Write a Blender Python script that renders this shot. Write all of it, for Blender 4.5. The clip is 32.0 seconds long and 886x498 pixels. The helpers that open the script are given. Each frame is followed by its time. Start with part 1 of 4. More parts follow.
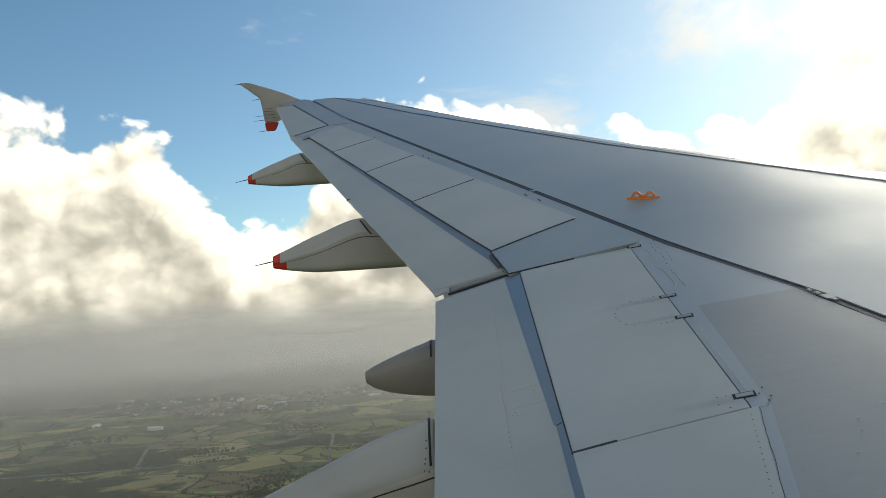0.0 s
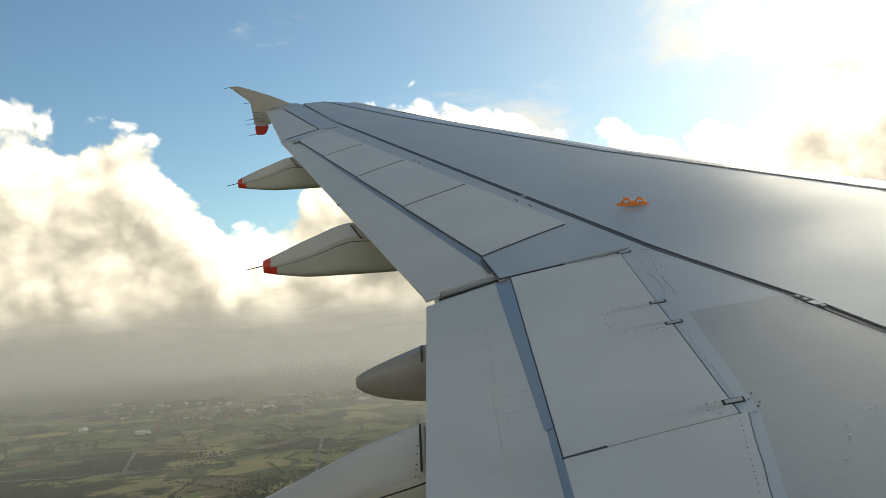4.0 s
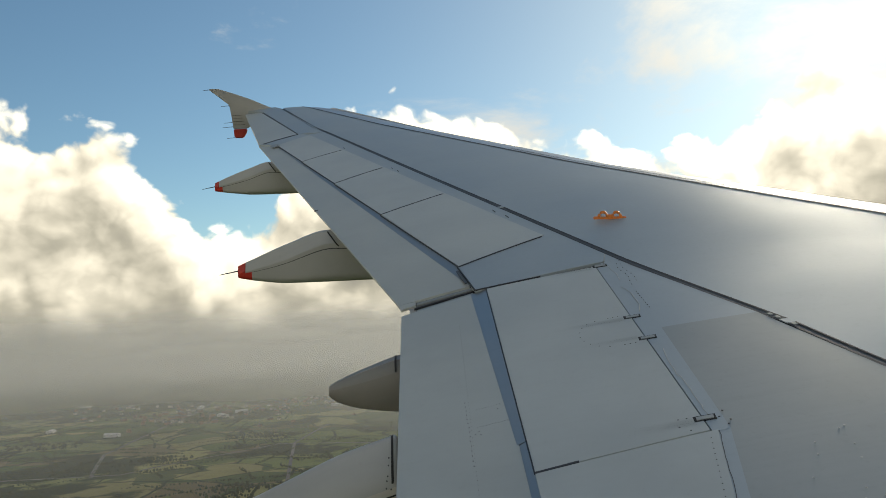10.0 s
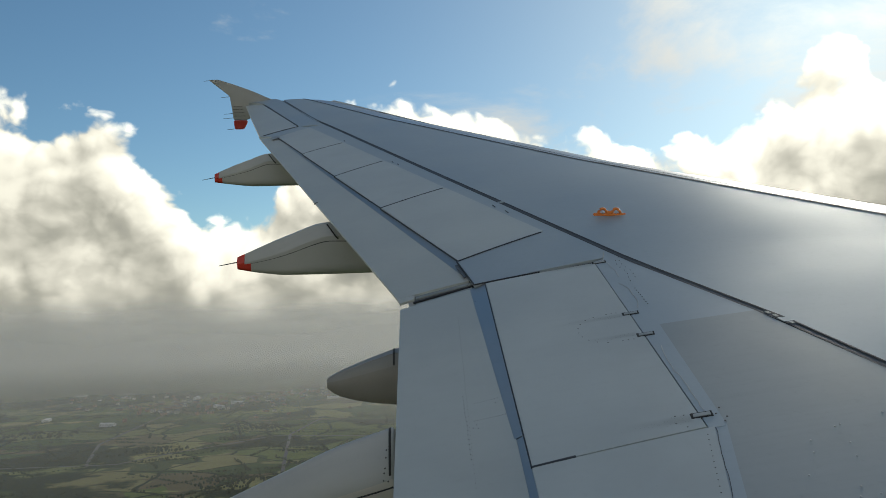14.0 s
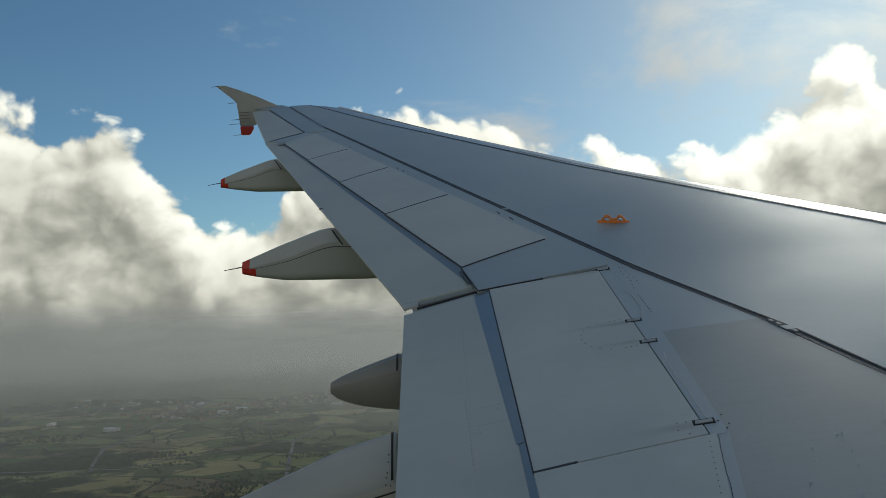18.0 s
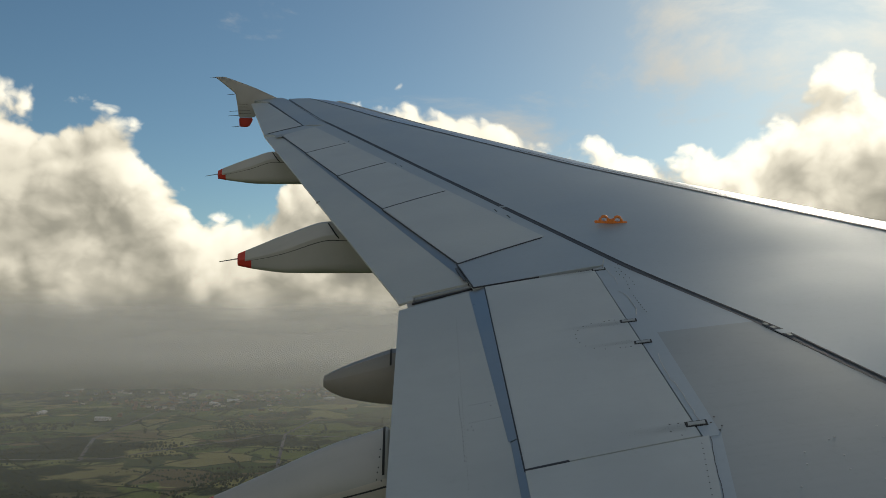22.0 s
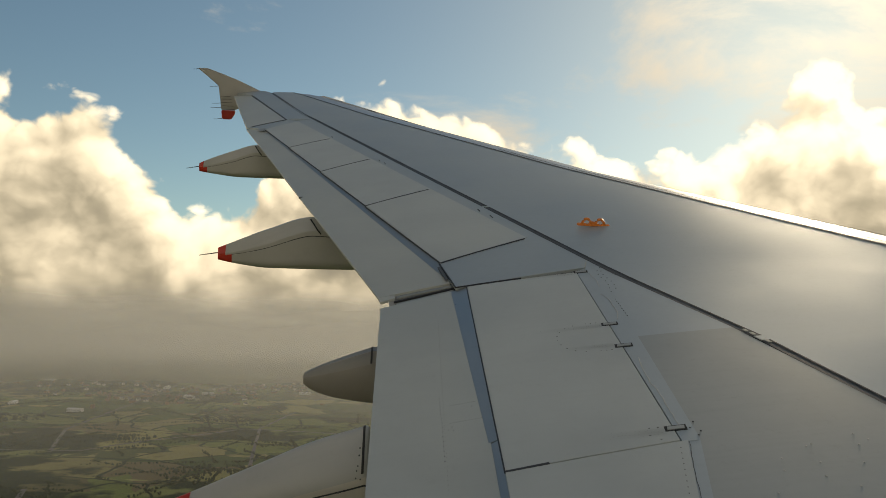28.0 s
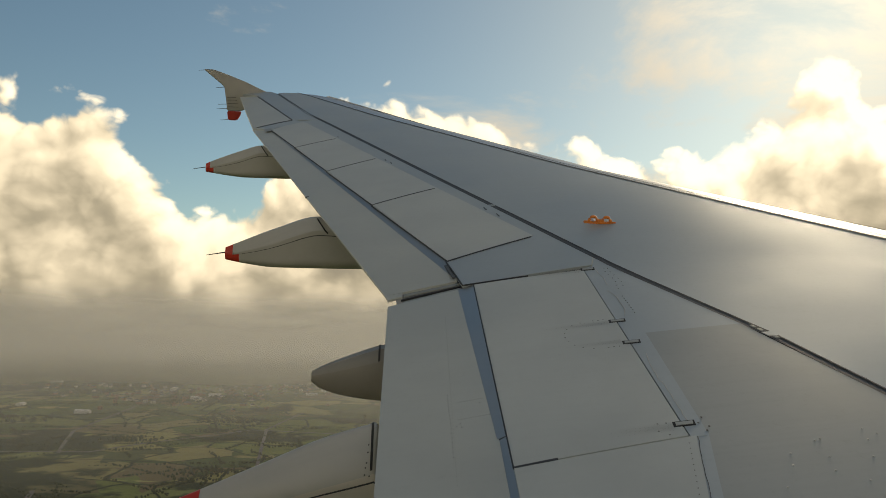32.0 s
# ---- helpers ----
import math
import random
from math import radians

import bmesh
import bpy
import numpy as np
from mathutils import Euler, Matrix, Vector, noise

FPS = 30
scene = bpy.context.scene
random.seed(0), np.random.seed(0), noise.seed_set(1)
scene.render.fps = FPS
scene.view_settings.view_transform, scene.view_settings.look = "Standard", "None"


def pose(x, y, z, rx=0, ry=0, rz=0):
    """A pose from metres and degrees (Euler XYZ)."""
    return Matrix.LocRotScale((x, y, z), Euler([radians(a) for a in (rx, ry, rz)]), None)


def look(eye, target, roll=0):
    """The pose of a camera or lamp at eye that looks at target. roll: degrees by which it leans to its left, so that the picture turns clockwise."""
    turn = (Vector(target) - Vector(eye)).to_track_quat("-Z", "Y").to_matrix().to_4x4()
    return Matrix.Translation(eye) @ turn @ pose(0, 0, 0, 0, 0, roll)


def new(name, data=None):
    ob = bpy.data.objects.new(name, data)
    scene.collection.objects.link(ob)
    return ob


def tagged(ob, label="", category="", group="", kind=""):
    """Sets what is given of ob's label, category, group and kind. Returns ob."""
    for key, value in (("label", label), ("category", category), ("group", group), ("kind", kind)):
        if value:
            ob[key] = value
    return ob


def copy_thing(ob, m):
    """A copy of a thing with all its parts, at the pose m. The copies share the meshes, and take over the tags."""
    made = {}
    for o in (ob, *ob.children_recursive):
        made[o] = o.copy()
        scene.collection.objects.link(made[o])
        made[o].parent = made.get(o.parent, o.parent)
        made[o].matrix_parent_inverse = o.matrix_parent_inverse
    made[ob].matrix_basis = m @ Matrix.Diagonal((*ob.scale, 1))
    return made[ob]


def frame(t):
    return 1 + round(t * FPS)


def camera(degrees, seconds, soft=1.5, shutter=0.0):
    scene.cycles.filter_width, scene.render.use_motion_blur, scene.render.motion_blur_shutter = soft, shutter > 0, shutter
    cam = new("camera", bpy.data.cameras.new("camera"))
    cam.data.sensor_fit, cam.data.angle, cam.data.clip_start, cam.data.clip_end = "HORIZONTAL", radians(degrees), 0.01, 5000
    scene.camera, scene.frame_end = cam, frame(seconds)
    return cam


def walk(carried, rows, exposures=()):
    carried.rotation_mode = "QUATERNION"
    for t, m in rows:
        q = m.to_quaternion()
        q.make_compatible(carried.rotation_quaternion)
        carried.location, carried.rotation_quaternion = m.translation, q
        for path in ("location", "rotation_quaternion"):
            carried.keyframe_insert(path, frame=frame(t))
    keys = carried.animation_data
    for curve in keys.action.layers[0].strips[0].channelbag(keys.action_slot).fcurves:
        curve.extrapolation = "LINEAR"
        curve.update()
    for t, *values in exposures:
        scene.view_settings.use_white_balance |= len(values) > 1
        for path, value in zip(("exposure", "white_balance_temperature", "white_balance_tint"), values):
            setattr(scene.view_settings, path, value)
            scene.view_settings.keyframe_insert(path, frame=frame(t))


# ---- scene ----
SOFT = 0.85
EXPOSURES = [  # seconds, stops, white balance in kelvin, tint
    (0, 0.25, 6600, 6), (5, 0.35, 7300, 7), (7, -0.05, 7800, 8), (8, 0.32, 7900, 8), (10, 0.12, 6900, 6), (12, -0.03, 6400, 5), (16, -0.32, 6200, 4), (17, -0.55, 6100, 3), (18, -0.48, 6100, 3),
    (19, -0.36, 6200, 4), (20, -0.2, 6650, 5), (22, -0.4, 6700, 6), (24, -0.15, 7200, 7), (26, -0.08, 8000, 8), (28.5, -0.22, 8300, 8), (30, -0.45, 8000, 8), (32, -0.15, 8300, 8),
]
# The aircraft frame: x forward, y outboard along the left wing, z up.
# The aircraft flies in a right bank, so the frame is tipped about x.
BANK = pose(0, 0, 0, 16.0)
PATH = [  # seconds, x, y, z, turns about x, y, z, in the aircraft frame
    (0, -7.073, 1.766, 1.615, 78.31, 3.62, -0.25),
    (0.5, -7.074, 1.766, 1.623, 78.49, 3.45, -0.19),
    (1, -7.078, 1.767, 1.624, 78.81, 3.32, -0.21),
    (1.5, -7.079, 1.766, 1.626, 78.88, 3.26, -0.09),
    (2, -7.065, 1.766, 1.625, 79.73, 3.19, -0.32),
    (2.5, -7.082, 1.758, 1.628, 79.06, 3.27, -1.10),
    (4.5, -7.079, 1.757, 1.626, 78.45, 3.34, -0.91),
    (5, -7.074, 1.762, 1.623, 78.34, 3.28, -1.13),
    (5.5, -7.073, 1.762, 1.620, 78.44, 3.10, -1.27),
    (6, -7.074, 1.758, 1.622, 78.47, 2.97, -1.26),
    (6.5, -7.075, 1.758, 1.631, 78.58, 2.80, -1.33),
    (7, -7.078, 1.764, 1.634, 78.36, 2.89, -1.45),
    (7.5, -7.079, 1.771, 1.630, 77.50, 2.45, -1.60),
    (8, -7.083, 1.764, 1.623, 77.32, 2.07, -1.60),
    (8.5, -7.082, 1.764, 1.627, 77.25, 1.74, -1.61),
    (9, -7.080, 1.770, 1.644, 78.68, 1.76, -1.92),
    (9.5, -7.080, 1.761, 1.643, 79.24, 1.95, -2.26),
    (10, -7.075, 1.769, 1.640, 78.99, 1.78, -2.25),
    (10.5, -7.083, 1.766, 1.645, 78.85, 1.74, -2.18),
    (11, -7.081, 1.765, 1.649, 78.96, 1.65, -2.08),
    (11.5, -7.084, 1.768, 1.641, 78.81, 1.69, -2.33),
    (12, -7.084, 1.761, 1.639, 79.14, 1.49, -2.37),
    (12.5, -7.085, 1.765, 1.639, 79.09, 1.42, -2.55),
    (13, -7.083, 1.766, 1.643, 78.84, 1.32, -2.47),
    (13.5, -7.082, 1.765, 1.641, 78.70, 1.01, -2.34),
    (15.5, -7.095, 1.745, 1.641, 78.07, 0.68, -1.45),
    (16, -7.091, 1.752, 1.640, 77.85, 0.84, -0.65),
    (16.5, -7.092, 1.747, 1.633, 77.91, 0.40, -1.15),
    (17, -7.090, 1.743, 1.638, 78.52, 0.20, -1.34),
    (17.5, -7.080, 1.748, 1.642, 78.79, 0.26, -1.73),
    (18, -7.079, 1.744, 1.636, 79.11, 0.62, -1.79),
    (18.5, -7.085, 1.745, 1.636, 78.17, 0.61, -2.18),
    (19, -7.087, 1.747, 1.641, 77.95, 0.45, -2.09),
    (19.5, -7.087, 1.748, 1.631, 78.29, 0.01, -2.06),
    (20, -7.096, 1.751, 1.637, 78.15, -0.07, -2.46),
    (20.5, -7.091, 1.742, 1.629, 78.40, -0.20, -2.56),
    (21, -7.102, 1.753, 1.634, 78.78, -0.50, -2.55),
    (21.5, -7.082, 1.744, 1.635, 79.01, -0.22, -2.38),
    (22, -7.082, 1.752, 1.628, 78.91, -0.81, -1.81),
    (22.5, -7.080, 1.769, 1.628, 79.40, -1.20, -1.95),
    (23, -7.084, 1.760, 1.626, 79.26, -1.48, -2.81),
    (23.5, -7.091, 1.758, 1.624, 79.30, -1.60, -2.72),
    (24, -7.083, 1.756, 1.630, 79.02, -1.75, -3.18),
    (24.5, -7.090, 1.767, 1.628, 78.47, -2.30, -2.95),
    (25, -7.081, 1.773, 1.626, 78.97, -2.32, -2.98),
    (25.5, -7.075, 1.772, 1.634, 79.00, -1.73, -2.89),
    (26, -7.083, 1.772, 1.641, 78.76, -1.65, -3.40),
    (26.5, -7.068, 1.775, 1.634, 78.78, -1.73, -3.13),
    (28.5, -7.108, 1.755, 1.633, 78.79, -2.71, -3.12),
    (29, -7.104, 1.755, 1.618, 78.95, -2.86, -3.41),
    (29.5, -7.101, 1.757, 1.627, 79.04, -2.85, -2.81),
    (30, -7.100, 1.762, 1.630, 79.10, -2.87, -2.26),
    (30.5, -7.108, 1.752, 1.624, 80.90, -2.36, -2.86),
    (31, -7.094, 1.750, 1.624, 80.94, -2.20, -2.12),
    (31.5, -7.104, 1.750, 1.619, 79.67, -2.14, -2.16),
    (32, -7.109, 1.749, 1.623, 78.79, -2.05, -2.61),
]
cam = camera(56.94, 32.0, soft=SOFT)
walk(cam, [(row[0], BANK @ pose(*row[1:])) for row in PATH], EXPOSURES)

# ---- world and sun ----
SUN_EL, SUN_AZ = 22.5, 29.0          # degrees; azimuth from +y towards +x


def heading(az, el):
    a, e = radians(az), radians(el)
    return Vector((math.sin(a) * math.cos(e), math.cos(a) * math.cos(e), math.sin(e)))


class Nodes:
    """Short hand for building node trees."""

    def __init__(self, tree):
        self.tree = tree
        tree.nodes.clear()

    def add(self, kind, inputs=(), operation="", feature=""):
        n = self.tree.nodes.new(kind)
        if operation:
            n.operation = operation
        if feature:
            n.feature = feature
        for k, v in dict(inputs).items():
            if isinstance(v, bpy.types.NodeSocket):
                self.tree.links.new(v, n.inputs[k])
            else:
                n.inputs[k].default_value = v
        return n

    def ramp(self, fac, stops):
        n = self.add("ShaderNodeValToRGB", {"Fac": fac})
        els = n.color_ramp.elements
        while len(els) < len(stops):
            els.new(0.5)
        for e, (p, col) in zip(els, stops):
            e.position = p
            e.color = (*col, 1) if len(col) == 3 else col
        return n.outputs["Color"]

    def mix(self, fac, a, b, blend="MIX"):
        n = self.add("ShaderNodeMix")
        n.data_type, n.blend_type = "RGBA", blend
        for k, v in ((0, fac), (6, a), (7, b)):
            if isinstance(v, bpy.types.NodeSocket):
                self.tree.links.new(v, n.inputs[k])
            else:
                n.inputs[k].default_value = v if k == 0 or len(v) == 4 else (*v, 1)
        return n.outputs[2]

    def math(self, op, a, b=0.0):
        n = self.add("ShaderNodeMath", {0: a, 1: b}, operation=op)
        return n.outputs[0]

    def noise(self, vector, scale, detail=6.0, rough=0.55, distortion=0.0, lac=2.0):
        n = self.add("ShaderNodeTexNoise", {"Vector": vector, "Scale": scale, "Detail": detail, "Roughness": rough,
                                            "Lacunarity": lac, "Distortion": distortion})
        return n.outputs["Fac"]

    def smooth(self, value, lo, hi):
        n = self.add("ShaderNodeMapRange", {0: value, 1: lo, 2: hi})
        n.interpolation_type = "SMOOTHSTEP"
        return n.outputs[0]


world = bpy.data.worlds.new("sky")
scene.world = world
world.use_nodes = True
w = Nodes(world.node_tree)
sky = w.add("ShaderNodeTexSky")
sky.sky_type, sky.sun_disc = "NISHITA", False
sky.sun_elevation, sky.sun_rotation = radians(SUN_EL), radians(SUN_AZ)
sky.altitude, sky.air_density, sky.dust_density, sky.ozone_density = 800.0, 1.0, 0.6, 2.0
way = w.add("ShaderNodeTexCoord").outputs["Generated"]
xyz = w.add("ShaderNodeSeparateXYZ", {0: way})
sun_way = heading(SUN_AZ, SUN_EL)
near_sun = w.add("ShaderNodeVectorMath", {0: way, 1: tuple(sun_way)}, operation="DOT_PRODUCT").outputs["Value"]
DEG = 180 / math.pi
az = w.math("MULTIPLY", w.math("ARCTAN2", xyz.outputs["X"], xyz.outputs["Y"]), DEG)
el = w.math("MULTIPLY", w.math("ARCSINE", xyz.outputs["Z"]), DEG)
# height of the cumulus tops, in degrees, round the sky
# unseen sides and rear are set higher to lift the light on the wing
TOPS = [(-180, 23), (-75, 23), (-42, 13), (-30, 12.6), (-25.5, 13.4), (-21, 12.8), (-17.5, 8.6), (-14.5, 5.2), (-12, 6.5), (-9.5, 8),
        (-8, 9.5), (-5, 12.6), (-1, 14.2), (3, 14), (7, 12.6), (10.5, 10.2), (14, 10.6), (18, 10), (22, 11), (25, 13.6), (28.5, 14.4), (36, 11), (48, 14), (80, 23), (180, 23)]
tops = w.math("MULTIPLY", w.ramp(w.math("ADD", w.math("DIVIDE", az, 360.0), 0.5), [((a + 180) / 360, (t / 40,) * 3) for a, t in TOPS]), 40.0)


def cumulus_depth(d_az, d_el, detail):
    """How deep a way of looking lies inside the heaped clouds; negative in clear air."""
    a, e = w.math("ADD", az, d_az), w.math("ADD", el, d_el)
    p = w.add("ShaderNodeCombineXYZ", {0: w.math("MULTIPLY", a, 0.1), 1: w.math("MULTIPLY", e, 0.115), 2: 3.7}).outputs[0]
    wob = w.add("ShaderNodeTexNoise", {"Vector": p, "Scale": 2.2, "Detail": 3.0}).outputs["Color"]
    q = w.add("ShaderNodeVectorMath", {0: p, 1: w.add("ShaderNodeVectorMath", {0: wob, "Scale": 0.30}, operation="SCALE").outputs[0]}, operation="ADD").outputs[0]
    soft = w.noise(q, 1.7, detail, 0.50)
    puff = w.add("ShaderNodeTexVoronoi", {"Vector": q, "Scale": 2.6, "Detail": detail / 3.0, "Roughness": 0.5, "Randomness": 1.0}, feature="F1")
    puff.normalize = True
    puff = puff.outputs["Distance"]
    rise = w.math("MINIMUM", w.math("DIVIDE", w.math("SUBTRACT", tops, e), 4.5), 0.75)
    bumps = w.math("ADD", w.math("MULTIPLY", w.math("SUBTRACT", soft, 0.5), 2.0), w.math("MULTIPLY", w.math("SUBTRACT", 0.42, puff), 2.1))
    return w.math("ADD", rise, bumps), puff


here, _ = cumulus_depth(0.0, 0.0, 9.0)
core, puffs = cumulus_depth(0.0, 0.0, 4.0)
towards, _ = cumulus_depth(1.8, 1.5, 4.0)
middle, _ = cumulus_depth(0.0, 0.0, 5.5)
beyond, _ = cumulus_depth(0.65, 0.75, 5.5)
billow = w.math("SUBTRACT", w.smooth(w.math("SUBTRACT", middle, beyond), -0.55, 0.55), 0.5)
cover = w.smooth(here, -0.04, 0.22)
face = w.smooth(w.math("SUBTRACT", w.math("ADD", w.math("MULTIPLY", core, 0.8), w.math("MULTIPLY", here, 0.2)), towards), -0.75, 0.52)
thin = w.smooth(core, 1.35, 0.0)
crown = w.smooth(w.math("SUBTRACT", tops, el), 9.0, -1.0)
round_face = w.math("MULTIPLY", w.math("SUBTRACT", 0.46, puffs), 0.55)
bright = w.math("ADD", w.math("MULTIPLY", face, 0.42), w.math("MULTIPLY", thin, 0.20))
bright = w.math("ADD", bright, w.math("MULTIPLY", crown, 0.26))
bright = w.math("ADD", bright, w.math("MULTIPLY", billow, 0.40))
bright = w.math("ADD", bright, w.math("MULTIPLY", w.smooth(near_sun, 0.90, 1.0), 0.22))
bright = w.math("ADD", w.math("ADD", bright, round_face), 0.05)
heaped = w.ramp(w.math("MULTIPLY", bright, 0.82), [(0.0, (0.36, 0.34, 0.295)), (0.22, (0.49, 0.46, 0.385)), (0.48, (0.75, 0.695, 0.585)), (0.74, (1.12, 1.035, 0.87)), (1.0, (1.70, 1.59, 1.37))])
# thin high cloud, thicker towards the sun
flat = w.add("ShaderNodeVectorMath", {0: way, 1: (1.0, 1.0, 2.4)}, operation="MULTIPLY").outputs[0]
big = w.noise(flat, 3.1, 9.0, 0.60, 0.5)
veil = w.smooth(w.math("ADD", big, w.math("MULTIPLY", w.smooth(near_sun, 0.85, 1.0), 0.12)), 0.56, 0.78)
glow = w.math("POWER", w.math("MAXIMUM", near_sun, 0.0), 90.0)
lit = w.mix(glow, (0.72, 0.72, 0.71), (1.5, 1.4, 1.22))
blue = w.mix(1.0, sky.outputs["Color"], (0.075, 0.090, 0.092), "MULTIPLY")
clear = w.mix(w.math("MULTIPLY", w.math("POWER", w.math("MAXIMUM", near_sun, 0.0), 14.0), 0.16), blue, (0.95, 0.97, 0.97))
above = w.mix(veil, clear, lit)
above = w.mix(cover, above, heaped)
# haze that lies along the horizon, and the hazy land past it
drift = w.noise(w.add("ShaderNodeCombineXYZ", {0: w.math("MULTIPLY", az, 0.08), 1: w.math("MULTIPLY", el, 0.22), 2: 1.3}).outputs[0], 1.8, 4.0, 0.5)
band = w.smooth(w.math("ADD", el, w.math("MULTIPLY", drift, 9.0)), 6.0, 2.0)
murk = w.mix(w.smooth(el, 2.4, -0.6), (0.64, 0.60, 0.51), (0.315, 0.305, 0.275))
hazy = w.mix(w.math("MULTIPLY", band, 0.80), above, murk)
# an unseen bright cloud layer overhead, added to light the wing
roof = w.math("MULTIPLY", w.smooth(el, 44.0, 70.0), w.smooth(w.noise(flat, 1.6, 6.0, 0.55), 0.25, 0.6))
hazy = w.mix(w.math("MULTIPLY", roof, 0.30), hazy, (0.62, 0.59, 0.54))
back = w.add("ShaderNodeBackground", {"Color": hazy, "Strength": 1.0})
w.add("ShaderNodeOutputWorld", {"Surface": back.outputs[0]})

sun = new("sun", bpy.data.lights.new("sun", "SUN"))
sun.data.energy, sun.data.angle, sun.data.color = 1.5, radians(10), (1.0, 0.90, 0.76)
sun.matrix_world = look(tuple(sun_way * 100), (0, 0, 0))


# ---- materials ----
def material(name):
    m = bpy.data.materials.new(name)
    m.use_nodes = True
    return m, Nodes(m.node_tree)


def close_material(n, base, rough, metal=0.0, height=None, strength=0.1, distance=0.01, spec=0.5, coat=0.0):
    ins = {"Base Color": base, "Roughness": rough, "Metallic": metal, "Specular IOR Level": spec, "Coat Weight": coat, "Coat Roughness": 0.22}
    if height is not None:
        ins["Normal"] = n.add("ShaderNodeBump", {"Height": height, "Strength": strength, "Distance": distance}).outputs[0]
    bsdf = n.add("ShaderNodeBsdfPrincipled", ins)
    n.add("ShaderNodeOutputMaterial", {"Surface": bsdf.outputs[0]})


def paint(name, colour, rough=0.4, dirt=0.25, streak=0.3, metal=0.0, vary=0.09, coat=0.0, relief=0.10):
    """Weathered aircraft paint: mottled tone, streaks that run aft, fine scratches."""
    m, n = material(name)
    co = n.add("ShaderNodeTexCoord").outputs["Object"]
    patchy = n.noise(co, 0.9, 5.0, 0.6)
    fine = n.noise(co, 34.0, 4.0, 0.6)
    aft = n.add("ShaderNodeMapping", {"Vector": co, "Scale": (0.7, 17.0, 3.0)}).outputs[0]
    lines = n.noise(aft, 1.6, 6.0, 0.65)
    grime = n.smooth(n.math("MULTIPLY", lines, n.math("ADD", patchy, 0.45)), 0.42, 0.85)
    # besides stains, the mottling stands in for blotchy cloud reflections on the wing
    tone = n.mix(n.smooth(patchy, 0.3, 0.7), tuple(c * (1 - vary) for c in colour), tuple(min(1, c * (1 + vary)) for c in colour))
    tone = n.mix(n.math("MULTIPLY", grime, streak), tone, tuple(c * 0.62 for c in colour))
    tone = n.mix(n.math("MULTIPLY", n.smooth(fine, 0.55, 0.8), dirt * 0.3), tone, (0.16, 0.15, 0.13))
    info = n.add("ShaderNodeObjectInfo").outputs["Random"]
    tone = n.mix(n.math("MULTIPLY", info, 0.10), tone, tuple(c * 0.8 for c in colour))
    r = n.math("ADD", n.math("MULTIPLY", n.smooth(patchy, 0.25, 0.75), 0.16), n.math("ADD", n.math("MULTIPLY", fine, 0.08), rough - 0.12))
    bump = n.math("ADD", n.math("MULTIPLY", n.noise(co, 2.4, 2.0, 0.5), 1.0), n.math("MULTIPLY", fine, 0.02))
    close_material(n, tone, r, metal, bump, relief, 0.012, 0.5, coat)
    return m


# the blue in the skin's grey is put in for reflected sky
SKIN = paint("skin_paint_sky_tint", (0.42, 0.475, 0.50), 0.50, 0.25, 0.07, metal=0.45, vary=0.08, relief=0.04)
# darker and less blue than the skin
ROOT = paint("wing_root_grey", (0.375, 0.40, 0.395), 0.50, 0.35, 0.10, metal=0.42, vary=0.13, relief=0.04)
PANEL = paint("panel_paint", (0.495, 0.53, 0.52), 0.50, 0.2, 0.07, coat=0.10, relief=0.06)
FLAP = paint("flap_paint", (0.485, 0.51, 0.485), 0.48, 0.2, 0.07, coat=0.10, relief=0.06)
UNDER = paint("underside_paint", (0.40, 0.375, 0.33), 0.45, 0.4, 0.5)
FAIRING = paint("fairing_paint", (0.445, 0.45, 0.432), 0.40, 0.25, 0.15)
FAIRING_DARK = paint("fairing_lower_paint", (0.56, 0.53, 0.485), 0.42, 0.4, 0.5)
BROWN = paint("fairing_keel_brown", (0.235, 0.222, 0.195), 0.42, 0.4, 0.3)
DULL_GREY = paint("fairing_shell_grey", (0.255, 0.248, 0.225), 0.42, 0.3, 0.2)
FENCE = paint("fence_paint", (0.47, 0.47, 0.46), 0.42, 0.3, 0.2)
RED = paint("red_paint", (0.55, 0.035, 0.02), 0.38, 0.25, 0.15)
ORANGE = paint("orange_paint", (0.72, 0.21, 0.03), 0.42, 0.2, 0.1)
NOSE = paint("flap_nose_metal", (0.40, 0.42, 0.42), 0.36, 0.1, 0.10, metal=0.85, relief=0.02)
SLAT = paint("slat_metal", (0.46, 0.47, 0.48), 0.40, 0.12, 0.1, metal=0.9, vary=0.04, relief=0.03)
STRIP = paint("seal_strip", (0.080, 0.088, 0.098), 0.45, 0.2, 0.15)
RIB = paint("rib_grey", (0.15, 0.15, 0.14), 0.5, 0.4, 0.3)
WHITE = paint("white_paint", (0.78, 0.78, 0.77), 0.4, 0.1, 0.1)
SEAL = paint("rubber_seal", (0.035, 0.036, 0.04), 0.55, 0.3, 0.2)
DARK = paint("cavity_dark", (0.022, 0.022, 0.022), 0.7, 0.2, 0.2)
STEEL = paint("fastener_steel", (0.10, 0.10, 0.10), 0.45, 0.2, 0.1, metal=0.5)
BARE = paint("bare_metal", (0.50, 0.50, 0.50), 0.35, 0.2, 0.2, metal=0.8)
SEALANT = paint("sealant", (0.50, 0.51, 0.49), 0.5, 0.2, 0.1)


# ---- mesh helpers ----
def mesh_from(name, verts, faces, mat, smooth=True):
    me = bpy.data.meshes.new(name)
    me.from_pydata([tuple(v) for v in verts], [], faces)
    me.materials.append(mat)
    if smooth:
        me.polygons.foreach_set("use_smooth", [True] * len(me.polygons))
    me.update()
    return me


